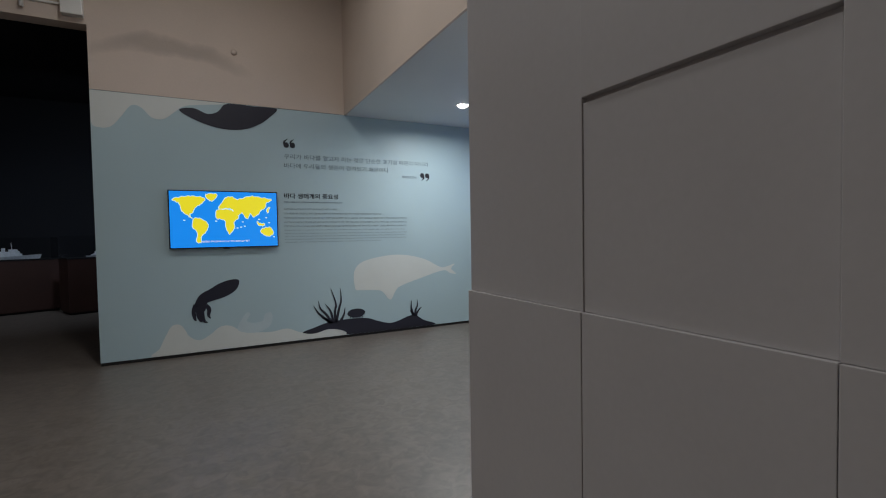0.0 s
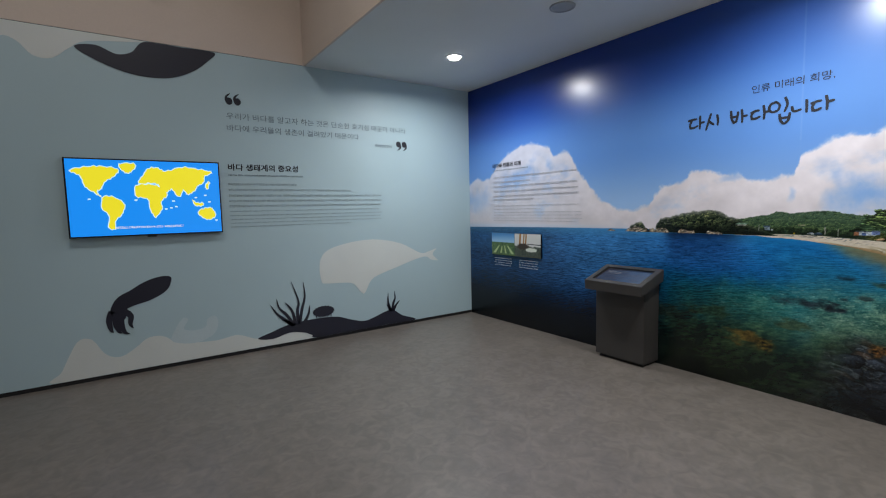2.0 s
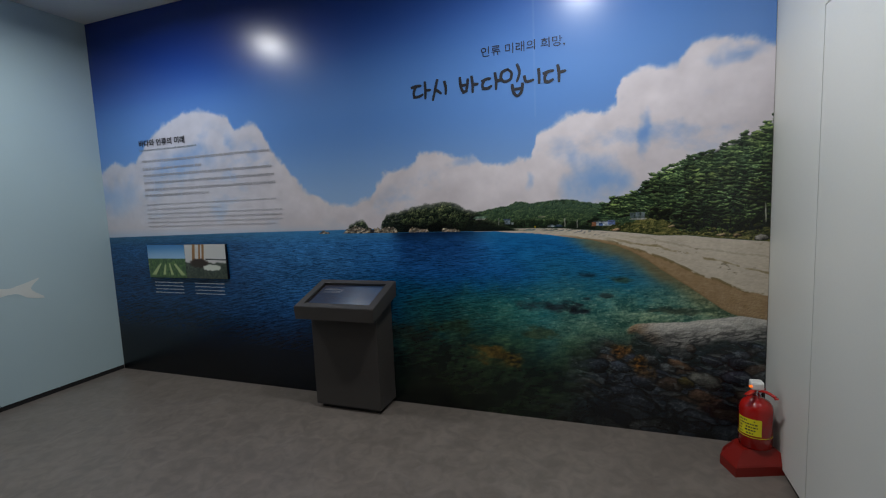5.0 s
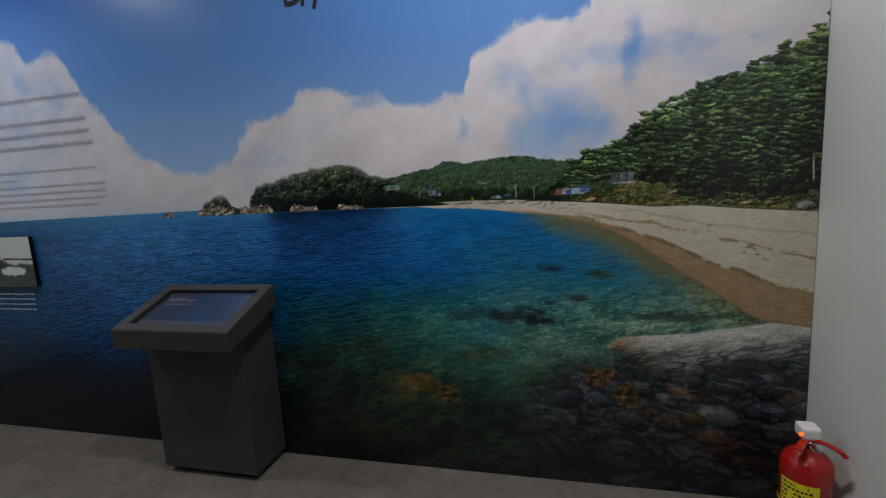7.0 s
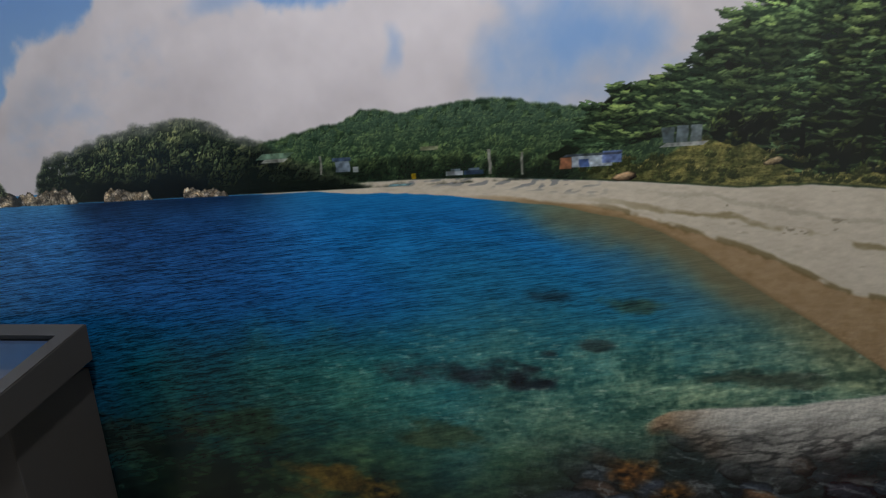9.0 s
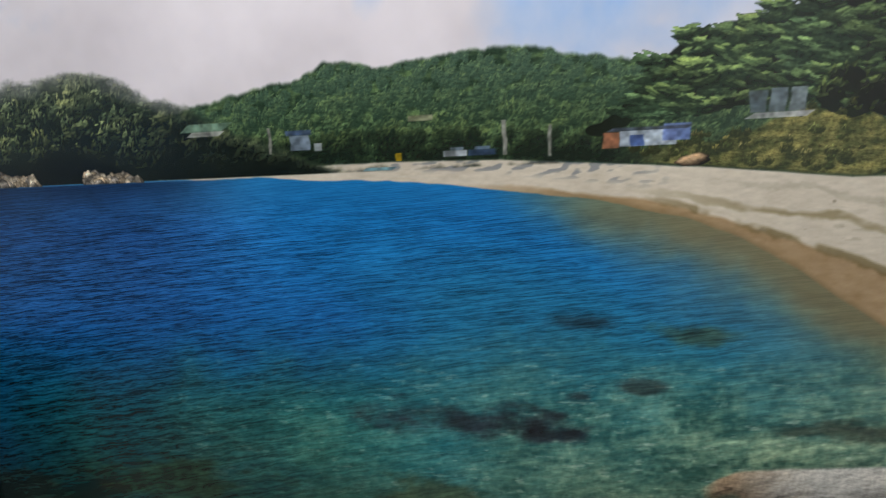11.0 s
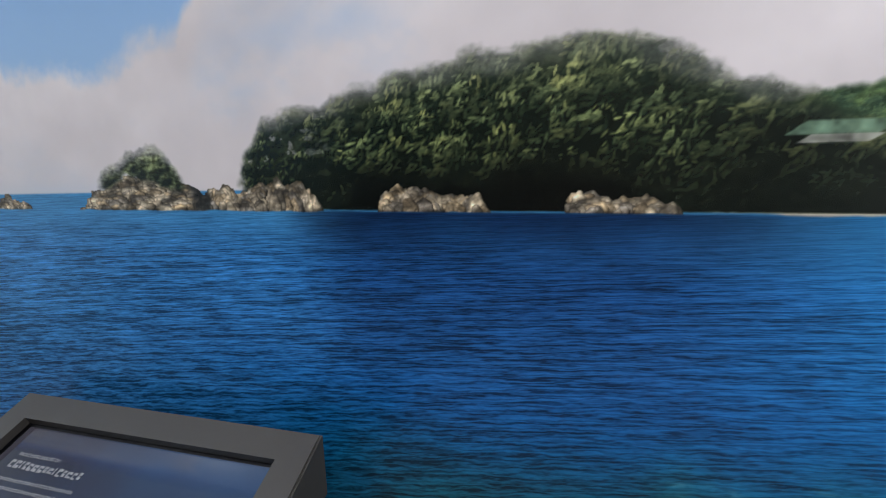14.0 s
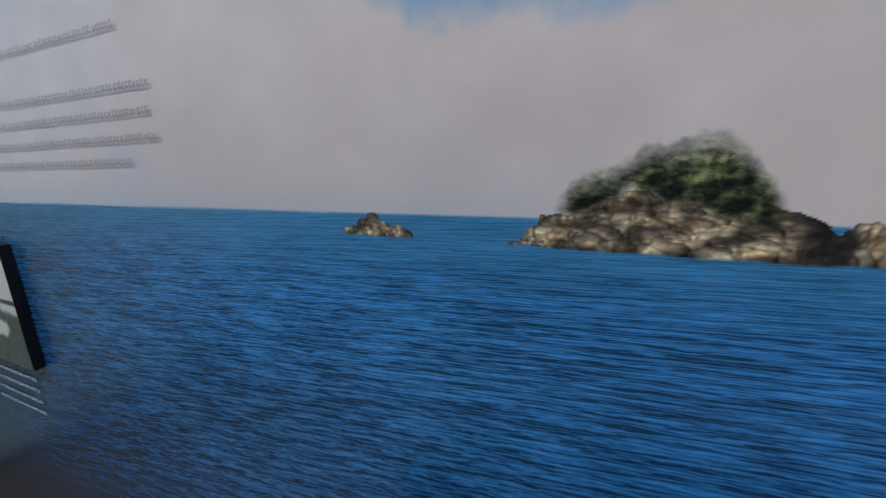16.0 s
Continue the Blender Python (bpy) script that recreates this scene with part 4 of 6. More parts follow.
    leaf = leaf * (1 - 0.6 * m)
    pic = lay(pic, before, 0.45 * m * step01(0.82, 1.04, up + 0.05 * n2))
    leaf = leaf * (1 - 0.75 * m * step01(0.72, 0.98, up))
    pic = lay(pic, rgb(150, 160, 138), 0.14 * m * step01(0.55, 1.0, up))
    shade = np.clip(1 - step01(0.10, 0.55, up + 0.16 * n2 - 0.12 * step01(2.88, 2.98, u) * (1 - step01(3.04, 3.12, u))), 0, 1)
    pic = lay(pic, rgb(8, 14, 13), 0.45 * m * shade * (1 - 0.55 * step01(3.14, 3.24, u)))
    pic = lay(pic, rgb(6, 10, 10), 0.85 * m * (1 - step01(0.12, 0.42, up + 0.12 * n2)) * step01(2.74, 2.79, u) * (1 - step01(3.06, 3.16, u)))
    pic = lay(pic, rgb(10, 16, 16), 0.40 * m * step01(3.14, 3.22, u) * (1 - step01(0.6, 0.95, up)))
    pic = lay(pic, before, 0.6 * m * step01(0.25, 0.6, fbm(u * 80, z * 110, 76, 4)) * left_thin * step01(0.35, 0.6, up))
    crags, bare = sampled(CRAGS, u, z)
    bare = step01(0.2, 0.7, bare) * step01(-0.001, 0.0015, z - 1.1605 - 0.0015 * n3)
    crag = np.clip(0.52 + 0.95 * emboss(40, 74, 81, 5) + 0.2 * n4, 0, 1) * (0.4 + 0.6 * step01(0.03, 0.22, np.abs(fbm(u * 46, z * 30, 80, 4))))
    pic = lay(pic, crags * (0.72 + 1.0 * crag)[..., None], bare)
    leaf, wave = leaf * (1 - bare), wave * (1 - bare)
    pic = lay(pic, rgb(24, 26, 30), 0.8 * bare * step01(2.512, 2.53, u) * (1 - step01(2.545, 2.556, u)))
    scrub = line_of(u, SCRUB) + 0.010 * fbm(u * 30, z * 34, 84, 4)
    m = step01(-0.8, 1.2, (scrub - z) / 0.009 + 0.5 * n4) * step01(-0.004, 0.006, z - line_of(u, LEDGE) + 0.012 - 0.012 * n2 - 0.006 * n3) * step01(2.346, 2.366, u + 0.006 * n3) * (1 - step01(2.503, 2.516, u + 0.006 * n3))
    top_haze = 0.65 * m * step01(-0.020, 0.002, z - scrub)
    before = pic
    pic, leaf = woods(pic, leaf, m, 40, (122, 132, 92), (22, 30, 26), 83)
    pic = lay(pic, before, top_haze)
    leaf = leaf * (1 - 1.2 * top_haze)
    bare = bare * (1 - m)
    # dark water under the islands
    calm = step01(0.0, 0.004, 1.163 - z) * step01(2.64, 2.80, u) * (1 - step01(3.08, 3.38, u))
    pic = lay(pic, rgb(6, 18, 30), 0.82 * calm * (1 - step01(0.0, 0.06, 1.163 - z + 0.02 * n2)))
    pic = lay(pic, rgb(10, 44, 92), 0.66 * calm * (1 - step01(0.05, 0.36, 1.163 - z + 0.03 * n1)))
    # grassy bank and the near pines
    bank = line_of(u, BANK)
    m = step01(-0.004, 0.004, bank + 0.010 * n2 - z) * step01(-0.002, 0.003, z - crest - 0.004 * n2) * step01(3.95, 4.05, u)
    tone = np.clip(0.45 + 0.35 * n2 + 0.6 * emboss(40, 60, 88, 5), 0, 1)
    pic = lay(pic, np.stack([44 + 92 * tone, 52 + 76 * tone, 26 + 46 * tone], -1), m)
    leaf = np.maximum(leaf, 0.6 * m)
    pines, grown = sampled(PINE_TREES, u, z)
    pines = pines * np.clip(0.52 + 0.0085 * pines.mean(-1), 0.5, 1.18)[..., None]
    m = step01(0.10, 0.75, grown)
    pic = lay(pic, pines * (1.04 + 0.42 * fbm(u * 9, z * 13, 92, 3))[..., None], m)
    leaf = np.maximum(leaf * (1 - m), 0.36 * m)
    # buildings, cars, poles
    for a, b, c, d, colour in BITS:
        lean = u - (1.6 * (z - c) if b - a > 5.5 * (d - c) else 0 * z)
        m = step01(a - 0.002, a + 0.002, lean + 0.003 * n3) * (1 - step01(b - 0.002, b + 0.002, lean + 0.003 * n3)) * step01(c - 0.001, c + 0.001, z) * (1 - step01(d - 0.001, d + 0.001, z))
        pic = lay(pic, rgb(*colour) * (0.85 + 0.3 * n4[..., None]), 0.88 * m * step01(-1.3, -0.6, n3 + 0.8 * n2))
        leaf = leaf * (1 - m)
    pic = lay(pic, rgb(196, 206, 220), 0.10 * (1 - step01(0.001, 0.003, np.abs(u - 3.625))) * step01(1.4, 1.8, z))
    stony = np.clip(np.maximum(np.maximum(pile * water, slab * water), np.maximum(0.7 * bare, 0.08 * beach)) + 0.65 * pebble * water, 0, 1) * (1 - leaf)
    return np.clip(pic, 2, 250), leaf, np.clip(wave, 0, 1), stony


SPECK = [(2.312, 1.161), (2.319, 1.166), (2.328, 1.171), (2.339, 1.169)]


CLOUD_TOP_LEFT = [(0, 1.70), (0.17, 1.77), (0.30, 1.74), (0.41, 1.74), (0.55, 1.90), (0.73, 2.03), (0.96, 2.10), (1.23, 2.08), (1.40, 2.01), (1.47, 1.93), (1.56, 1.965), (1.67, 1.93), (1.76, 1.78), (1.88, 1.65), (1.99, 1.49), (2.18, 1.38), (2.38, 1.365), (2.54, 1.385)]
CLOUD_TOP_RIGHT = [(2.58, 1.48), (2.66, 1.545), (2.88, 1.60), (2.91, 1.665), (3.01, 1.68), (3.10, 1.64), (3.28, 1.61), (3.31, 1.56), (3.39, 1.55), (3.50, 1.56), (3.60, 1.60), (3.635, 1.73), (3.77, 1.79), (3.88, 1.835), (3.99, 1.80), (4.06, 1.83), (4.09, 1.97), (4.22, 2.02), (4.35, 1.99), (4.41, 2.09), (4.50, 2.115), (4.78, 2.05)]
BLUE_GAPS = [(4.22, 1.66, 0.035, 0.11, 0.85), (3.95, 1.42, 0.17, 0.14, 0.95), (3.56, 1.44, 0.02, 0.05, 0.5), (3.80, 1.58, 0.05, 0.06, 0.5), (0.92, 1.72, 0.28, 0.12, 0.6), (0.15, 1.50, 0.25, 0.14, 0.55), (4.62, 2.02, 0.12, 0.04, 0.6), (3.20, 1.56, 0.10, 0.03, 0.5)]
SHORE = [(3.10, 1.165), (3.43, 1.157), (3.64, 1.142), (3.82, 1.121), (3.95, 1.098), (4.05, 1.076), (4.13, 1.043), (4.21, 0.994), (4.275, 0.944), (4.345, 0.900), (4.42, 0.852), (4.513, 0.781), (4.566, 0.743), (4.63, 0.715), (4.80, 0.69)]
CREST = [(3.10, 1.165), (3.22, 1.167), (3.44, 1.177), (3.60, 1.178), (3.77, 1.174), (3.98, 1.158), (4.08, 1.150), (4.27, 1.128), (4.40, 1.128), (4.54, 1.112), (4.69, 1.099), (4.80, 1.092)]
HILL = [(3.15, 1.25), (3.28, 1.283), (3.38, 1.304), (3.445, 1.310), (3.475, 1.322), (3.50, 1.333), (3.53, 1.3365), (3.56, 1.329), (3.584, 1.320), (3.65, 1.329), (3.72, 1.337), (3.79, 1.339), (3.88, 1.322), (4.00, 1.300), (4.12, 1.285), (4.3, 1.2)]
ISLE = [(2.60, 1.20), (2.615, 1.228), (2.65, 1.275), (2.75, 1.292), (2.85, 1.318), (2.92, 1.333), (3.07, 1.340), (3.15, 1.320), (3.20, 1.295), (3.25, 1.280), (3.30, 1.250), (3.36, 1.228), (3.42, 1.200), (3.48, 1.172), (3.50, 1.16)]
CLIFF_A = [(2.628, 1.176), (2.640, 1.196), (2.665, 1.200), (2.697, 1.197), (2.708, 1.182), (2.716, 1.165)]
CLIFF_B = [(2.814, 1.176), (2.822, 1.192), (2.850, 1.188), (2.880, 1.183), (2.915, 1.172), (2.940, 1.163)]
CLIFF_C = [(3.040, 1.180), (3.048, 1.188), (3.075, 1.176), (3.100, 1.174), (3.121, 1.178), (3.142, 1.163)]
ISLET = [(2.336, 1.161), (2.343, 1.184), (2.362, 1.192), (2.390, 1.202), (2.410, 1.214), (2.430, 1.208), (2.460, 1.204), (2.490, 1.196), (2.522, 1.198), (2.531, 1.186), (2.537, 1.162)]
LEDGE = [(2.33, 1.190), (2.37, 1.196), (2.41, 1.216), (2.44, 1.206), (2.52, 1.194)]
SCRUB = [(2.346, 1.195), (2.365, 1.210), (2.388, 1.225), (2.415, 1.238), (2.445, 1.243), (2.472, 1.247), (2.490, 1.240), (2.502, 1.227), (2.510, 1.208), (2.518, 1.190)]
ROCK = [(2.130, 1.161), (2.145, 1.172), (2.160, 1.184), (2.178, 1.174), (2.192, 1.172), (2.203, 1.161)]
CHAIN = [(2.530, 1.176), (2.545, 1.184), (2.556, 1.186), (2.562, 1.197), (2.582, 1.198), (2.592, 1.182), (2.606, 1.186), (2.622, 1.190), (2.640, 1.196)]
BANK = [(3.95, 1.175), (3.98, 1.176), (4.13, 1.199), (4.206, 1.225), (4.29, 1.221), (4.38, 1.187), (4.42, 1.155), (4.60, 1.150), (4.75, 1.178), (4.80, 1.18)]
PINE = [(3.93, 1.215), (3.97, 1.265), (4.00, 1.312), (4.05, 1.355), (4.12, 1.358), (4.18, 1.378), (4.20, 1.41), (4.25, 1.462), (4.315, 1.495), (4.365, 1.50), (4.43, 1.55), (4.50, 1.569), (4.565, 1.599), (4.67, 1.635), (4.80, 1.70)]
PINE_FOOT = [(3.93, 1.22), (4.10, 1.24), (4.21, 1.238), (4.29, 1.225), (4.37, 1.19), (4.42, 1.155), (4.60, 1.150), (4.80, 1.18)]
STONES = [(4.374, 0.423, 0.062, 0.026, -0.30, (118, 88, 64)), (4.648, 0.373, 0.085, 0.038, -0.10, (58, 60, 74)), (4.202, 0.310, 0.075, 0.045, 0.10, (56, 62, 74)), (4.331, 0.311, 0.070, 0.042, -0.25, (84, 66, 54)), (4.410, 0.330, 0.050, 0.030, -0.2, (96, 82, 40)),
          (4.499, 0.347, 0.085, 0.042, -0.20, (136, 134, 124)), (4.481, 0.257, 0.070, 0.036, -0.30, (122, 92, 72)), (4.067, 0.385, 0.060, 0.036, -0.1, (66, 74, 88)), (3.93, 0.38, 0.085, 0.05, 0.2, (60, 68, 84)), (4.696, 0.279, 0.06, 0.032, -0.1, (72, 60, 52))]
PILE = [(3.3, 0.20), (3.7, 0.36), (3.95, 0.50), (4.14, 0.56), (4.5, 0.60), (4.8, 0.64)]
SLAB = [(4.10, 0.60), (4.13, 0.622), (4.155, 0.634), (4.268, 0.651), (4.422, 0.667), (4.568, 0.693), (4.78, 0.722)]
WET = [(3.60, 1.150), (3.90, 1.118), (4.00, 1.098), (4.105, 1.071), (4.202, 1.037), (4.269, 1.013), (4.335, 0.985), (4.391, 0.955), (4.47, 0.915), (4.558, 0.887), (4.65, 0.841), (4.80, 0.812)]
WEED = [(3.70, 0.720, 0.17, 0.034, (30, 36, 44), 0.85), (3.84, 0.69, 0.06, 0.018, (24, 30, 40), 0.8), (3.885, 0.905, 0.06, 0.016, (26, 56, 72), 0.8), (4.10, 0.885, 0.08, 0.02, (46, 62, 46), 0.7), (3.90, 0.77, 0.03, 0.012, (36, 46, 50), 0.7), (3.99, 0.79, 0.035, 0.012, (40, 50, 50), 0.7),
        (3.1, 0.56, 0.18, 0.05, (34, 52, 34), 0.7), (3.34, 0.40, 0.15, 0.07, (112, 84, 34), 0.75), (2.72, 0.50, 0.2, 0.07, (40, 42, 30), 0.6), (3.62, 0.55, 0.12, 0.04, (52, 58, 34), 0.6), (4.35, 0.72, 0.12, 0.02, (40, 44, 34), 0.6)]
RUST = [(4.085, 0.475, 0.06, 0.035, (150, 96, 40), 0.7), (4.16, 0.42, 0.06, 0.04, (168, 108, 36), 0.75), (4.20, 0.36, 0.06, 0.04, (120, 84, 44), 0.6), (4.50, 0.24, 0.09, 0.05, (110, 78, 60), 0.6), (3.45, 0.36, 0.07, 0.05, (130, 96, 36), 0.6), (4.17, 0.60, 0.05, 0.02, (150, 108, 60), 0.6)]
BITS = [(3.235, 3.312, 1.240, 1.253, (120, 150, 128)), (3.245, 3.305, 1.232, 1.240, (176, 176, 168)), (3.430, 3.464, 1.202, 1.226, (126, 140, 158)), (3.424, 3.468, 1.226, 1.234, (74, 92, 128)), (3.470, 3.484, 1.200, 1.212, (150, 156, 160)), (3.393, 3.398, 1.198, 1.240, (150, 148, 140)), (3.683, 3.722, 1.181, 1.190, (176, 182, 190)), (3.694, 3.716, 1.190, 1.195, (120, 134, 150)), (3.724, 3.766, 1.181, 1.190, (48, 66, 96)), (3.734, 3.758, 1.190, 1.195, (96, 112, 134)),
        (3.776, 3.783, 1.180, 1.232, (150, 148, 140)), (3.845, 3.850, 1.175, 1.222, (150, 148, 140)), (3.55, 3.60, 1.164, 1.169, (110, 150, 160)), (3.606, 3.616, 1.178, 1.190, (196, 160, 30))]
BITS2 = [(3.925, 3.950, 1.182, 1.205, (170, 110, 80)), (3.950, 4.03, 1.184, 1.206, (190, 200, 216)), (3.965, 3.985, 1.184, 1.20, (60, 84, 140)), (4.01, 4.05, 1.190, 1.214, (110, 130, 190)), (3.93, 4.045, 1.206, 1.211, (72, 80, 96)), (4.12, 4.20, 1.214, 1.222, (190, 190, 190)), (4.125, 4.148, 1.222, 1.252, (96, 110, 118)), (4.152, 4.174, 1.222, 1.254, (110, 122, 130)), (4.178, 4.20, 1.222, 1.254, (120, 130, 136)), (3.63, 3.67, 1.238, 1.246, (150, 150, 120))]
BITS = BITS + BITS2


def print_material(name, rough=0.2):
    """Glossy laminated print: colours from the mesh, with the fine detail of leaves and ripples."""
    m = bpy.data.materials.new(name)
    m.use_nodes = True
    nt = m.node_tree
    b = nt.nodes["Principled BSDF"]
    colour, masks = nt.nodes.new("ShaderNodeAttribute"), nt.nodes.new("ShaderNodeAttribute")
    colour.attribute_name, masks.attribute_name = "print_colour", "print_mask"
    split = nt.nodes.new("ShaderNodeSeparateColor")
    nt.links.new(masks.outputs["Color"], split.inputs[0])
    tc = nt.nodes.new("ShaderNodeTexCoord")

    # ripples shrink towards the print's horizon
    sep, far, lg, join = [nt.nodes.new(k) for k in ("ShaderNodeSeparateXYZ", "ShaderNodeMath", "ShaderNodeMath", "ShaderNodeCombineXYZ")]
    nt.links.new(tc.outputs["Object"], sep.inputs[0])
    far.operation, lg.operation = "SUBTRACT", "LOGARITHM"
    far.inputs[0].default_value, lg.inputs[1].default_value = 1.28, math.e
    nt.links.new(sep.outputs[2], far.inputs[1])
    clampd = nt.nodes.new("ShaderNodeMath")
    clampd.operation = "MAXIMUM"
    nt.links.new(far.outputs[0], clampd.inputs[0])
    clampd.inputs[1].default_value = 0.05
    nt.links.new(clampd.outputs[0], lg.inputs[0])
    nt.links.new(sep.outputs[1], join.inputs[1])
    lean = nt.nodes.new("ShaderNodeMath")
    lean.operation = "MULTIPLY_ADD"
    nt.links.new(sep.outputs[1], lean.inputs[0])
    lean.inputs[1].default_value = -0.30
    nt.links.new(lg.outputs[0], lean.inputs[2])
    nt.links.new(lean.outputs[0], join.inputs[2])

    def grain(scale, detail, strength, socket, size, rough_n=0.6, relief=False):
        mp, nz = nt.nodes.new("ShaderNodeMapping"), nt.nodes.new("ShaderNodeTexNoise")
        mp.inputs["Scale"].default_value = scale
        nz.inputs["Scale"].default_value, nz.inputs["Detail"].default_value, nz.inputs["Roughness"].default_value = size, detail, rough_n
        nt.links.new(join.outputs[0] if socket is split.outputs[1] else tc.outputs["Object"], mp.inputs["Vector"])
        nt.links.new(mp.outputs[0], nz.inputs["Vector"])
        mr = nt.nodes.new("ShaderNodeMapRange")
        value, span = nz.outputs["Fac"], ((0.40, 0.64) if socket is split.outputs[1] else (0.38, 0.62))
        nz.inputs["Distortion"].default_value = 0.35 if socket is split.outputs[1] else 0.0
        if relief:
            mp2, nz2, df = nt.nodes.new("ShaderNodeMapping"), nt.nodes.new("ShaderNodeTexNoise"), nt.nodes.new("ShaderNodeMath")
            mp2.inputs["Scale"].default_value = scale
            mp2.inputs["Location"].default_value = (0, -0.30 / size, -0.42 / size)
            nz2.inputs["Scale"].default_value, nz2.inputs["Detail"].default_value, nz2.inputs["Roughness"].default_value = size, detail, rough_n
            nt.links.new(tc.outputs["Object"], mp2.inputs["Vector"])
            nt.links.new(mp2.outputs[0], nz2.inputs["Vector"])
            df.operation = "SUBTRACT"
            nt.links.new(nz.outputs["Fac"], df.inputs[0])
            nt.links.new(nz2.outputs["Fac"], df.inputs[1])
            value, span = df.outputs[0], (-0.22, 0.22)
        mr.inputs["From Min"].default_value, mr.inputs["From Max"].default_value = span
        mr.inputs["To Min"].default_value, mr.inputs["To Max"].default_value = -strength, strength
        nt.links.new(value, mr.inputs["Value"])
        mu = nt.nodes.new("ShaderNodeMath")
        mu.operation = "MULTIPLY"
        nt.links.new(mr.outputs[0], mu.inputs[0])
        nt.links.new(socket, mu.inputs[1])
        return mu.outputs[0]

    total = None
    for args in (
        ((1, 0.8, 1.25), 3, 0.62, split.outputs[0], 110, 0.65, True), ((1, 0.7, 1.3), 3, 0.45, split.outputs[0], 210),
        ((1, 0.8, 1.3), 4, 0.28, split.outputs[2], 100, 0.65, True),
        ((1, 0.13, 1), 2, 0.20, split.outputs[1], 120, 0.55), ((1, 0.17, 1), 2, 0.18, split.outputs[1], 44, 0.5), ((1, 0.4, 1), 2, 0.12, split.outputs[1], 5, 0.5)):
        out = grain(*args)
        if total is None:
            total = out
        else:
            ad = nt.nodes.new("ShaderNodeMath")
            nt.links.new(total, ad.inputs[0])
            nt.links.new(out, ad.inputs[1])
            total = ad.outputs[0]
    for scale, stretch, bend, strength in ((20.0, 0.40, 11.0, 0.42), (8.5, 0.34, 11.0, 0.36)):
        mp, wv, mr, mu, ad = [nt.nodes.new("ShaderNode" + k) for k in ("Mapping", "TexWave", "MapRange", "Math", "Math")]
        mp.inputs["Scale"].default_value = (1, stretch, 1)
        nt.links.new(join.outputs[0], mp.inputs["Vector"])
        nt.links.new(mp.outputs[0], wv.inputs["Vector"])
        wv.bands_direction, wv.wave_profile = "Z", "SIN"
        for key, value in (("Scale", scale), ("Distortion", bend), ("Detail", 3.0), ("Detail Scale", 2.0), ("Detail Roughness", 0.65)):
            wv.inputs[key].default_value = value
        nt.links.new(wv.outputs["Fac"], mr.inputs["Value"])
        mr.inputs["To Min"].default_value, mr.inputs["To Max"].default_value = -strength, strength
        mu.operation = "MULTIPLY"
        nt.links.new(mr.outputs[0], mu.inputs[0])
        nt.links.new(split.outputs[1], mu.inputs[1])
        nt.links.new(total, ad.inputs[0])
        nt.links.new(mu.outputs[0], ad.inputs[1])
        total = ad.outputs[0]
    one = nt.nodes.new("ShaderNodeMath")
    nt.links.new(total, one.inputs[0])
    one.inputs[1].default_value = 1.0
    floor_of = nt.nodes.new("ShaderNodeMath")
    floor_of.operation = "SMOOTH_MAX"
    nt.links.new(one.outputs[0], floor_of.inputs[0])
    floor_of.inputs[1].default_value, floor_of.inputs[2].default_value = 0.34, 0.35
    one = floor_of
    mul = nt.nodes.new("ShaderNodeVectorMath")
    mul.operation = "MULTIPLY"
    nt.links.new(colour.outputs["Color"], mul.inputs[0])
    nt.links.new(one.outputs[0], mul.inputs[1])
    nt.links.new(mul.outputs[0], b.inputs["Base Color"])
    b.inputs["Roughness"].default_value = rough
    b.inputs["Specular IOR Level"].default_value = 0.45
    return m


def print_sheet(name, tiles, painter, place, material):
    """A printed sheet on the mural wall: flat grids, fine where the print is fine, that carry its colours."""
    places, faces, colours, masks, base = [], [], [], [], 0
    for u0, u1, z0, z1, step in tiles:
        us, zs = np.linspace(u0, u1, max(2, round((u1 - u0) / step) + 1)), np.linspace(z0, z1, max(2, round((z1 - z0) / step) + 1))
        u, z = np.meshgrid(us, zs)
        pic, *inks = painter(u, z)
        colours.append(np.where(pic <= 10, pic / 255 / 12.92, ((pic / 255 + 0.055) / 1.055) ** 2.4).reshape(-1, 3))
        masks.append(np.stack([k.ravel() for k in inks], -1))
        places.append(np.stack([np.zeros(u.size), -u.ravel(), z.ravel()], -1))
        i = (np.arange(len(zs) - 1)[:, None] * len(us) + np.arange(len(us) - 1)[None, :]).ravel() + base
        faces.append(np.stack([i, i + 1, i + 1 + len(us), i + len(us)], -1))
        base += u.size
    co, quads = np.concatenate(places), np.concatenate(faces)
    me = bpy.data.meshes.new(name)
    me.vertices.add(len(co))
    me.vertices.foreach_set("co", co.ravel())
    me.loops.add(quads.size)
    me.loops.foreach_set("vertex_index", quads.ravel().astype(np.int32))
    me.polygons.add(len(quads))
    me.polygons.foreach_set("loop_start", np.arange(0, quads.size, 4, dtype=np.int32))
    me.update(calc_edges=True)
    for key, data in (("print_colour", np.concatenate(colours)), ("print_mask", np.concatenate(masks))):
        at = me.attributes.new(key, "FLOAT_COLOR", "POINT")
        at.data.foreach_set("color", np.concatenate([data, np.ones((len(data), 1))], 1).astype(np.float32).ravel())
    me.materials.append(material)
    ob = new(name, me)
    ob.matrix_world = pose(*place)
    return ob


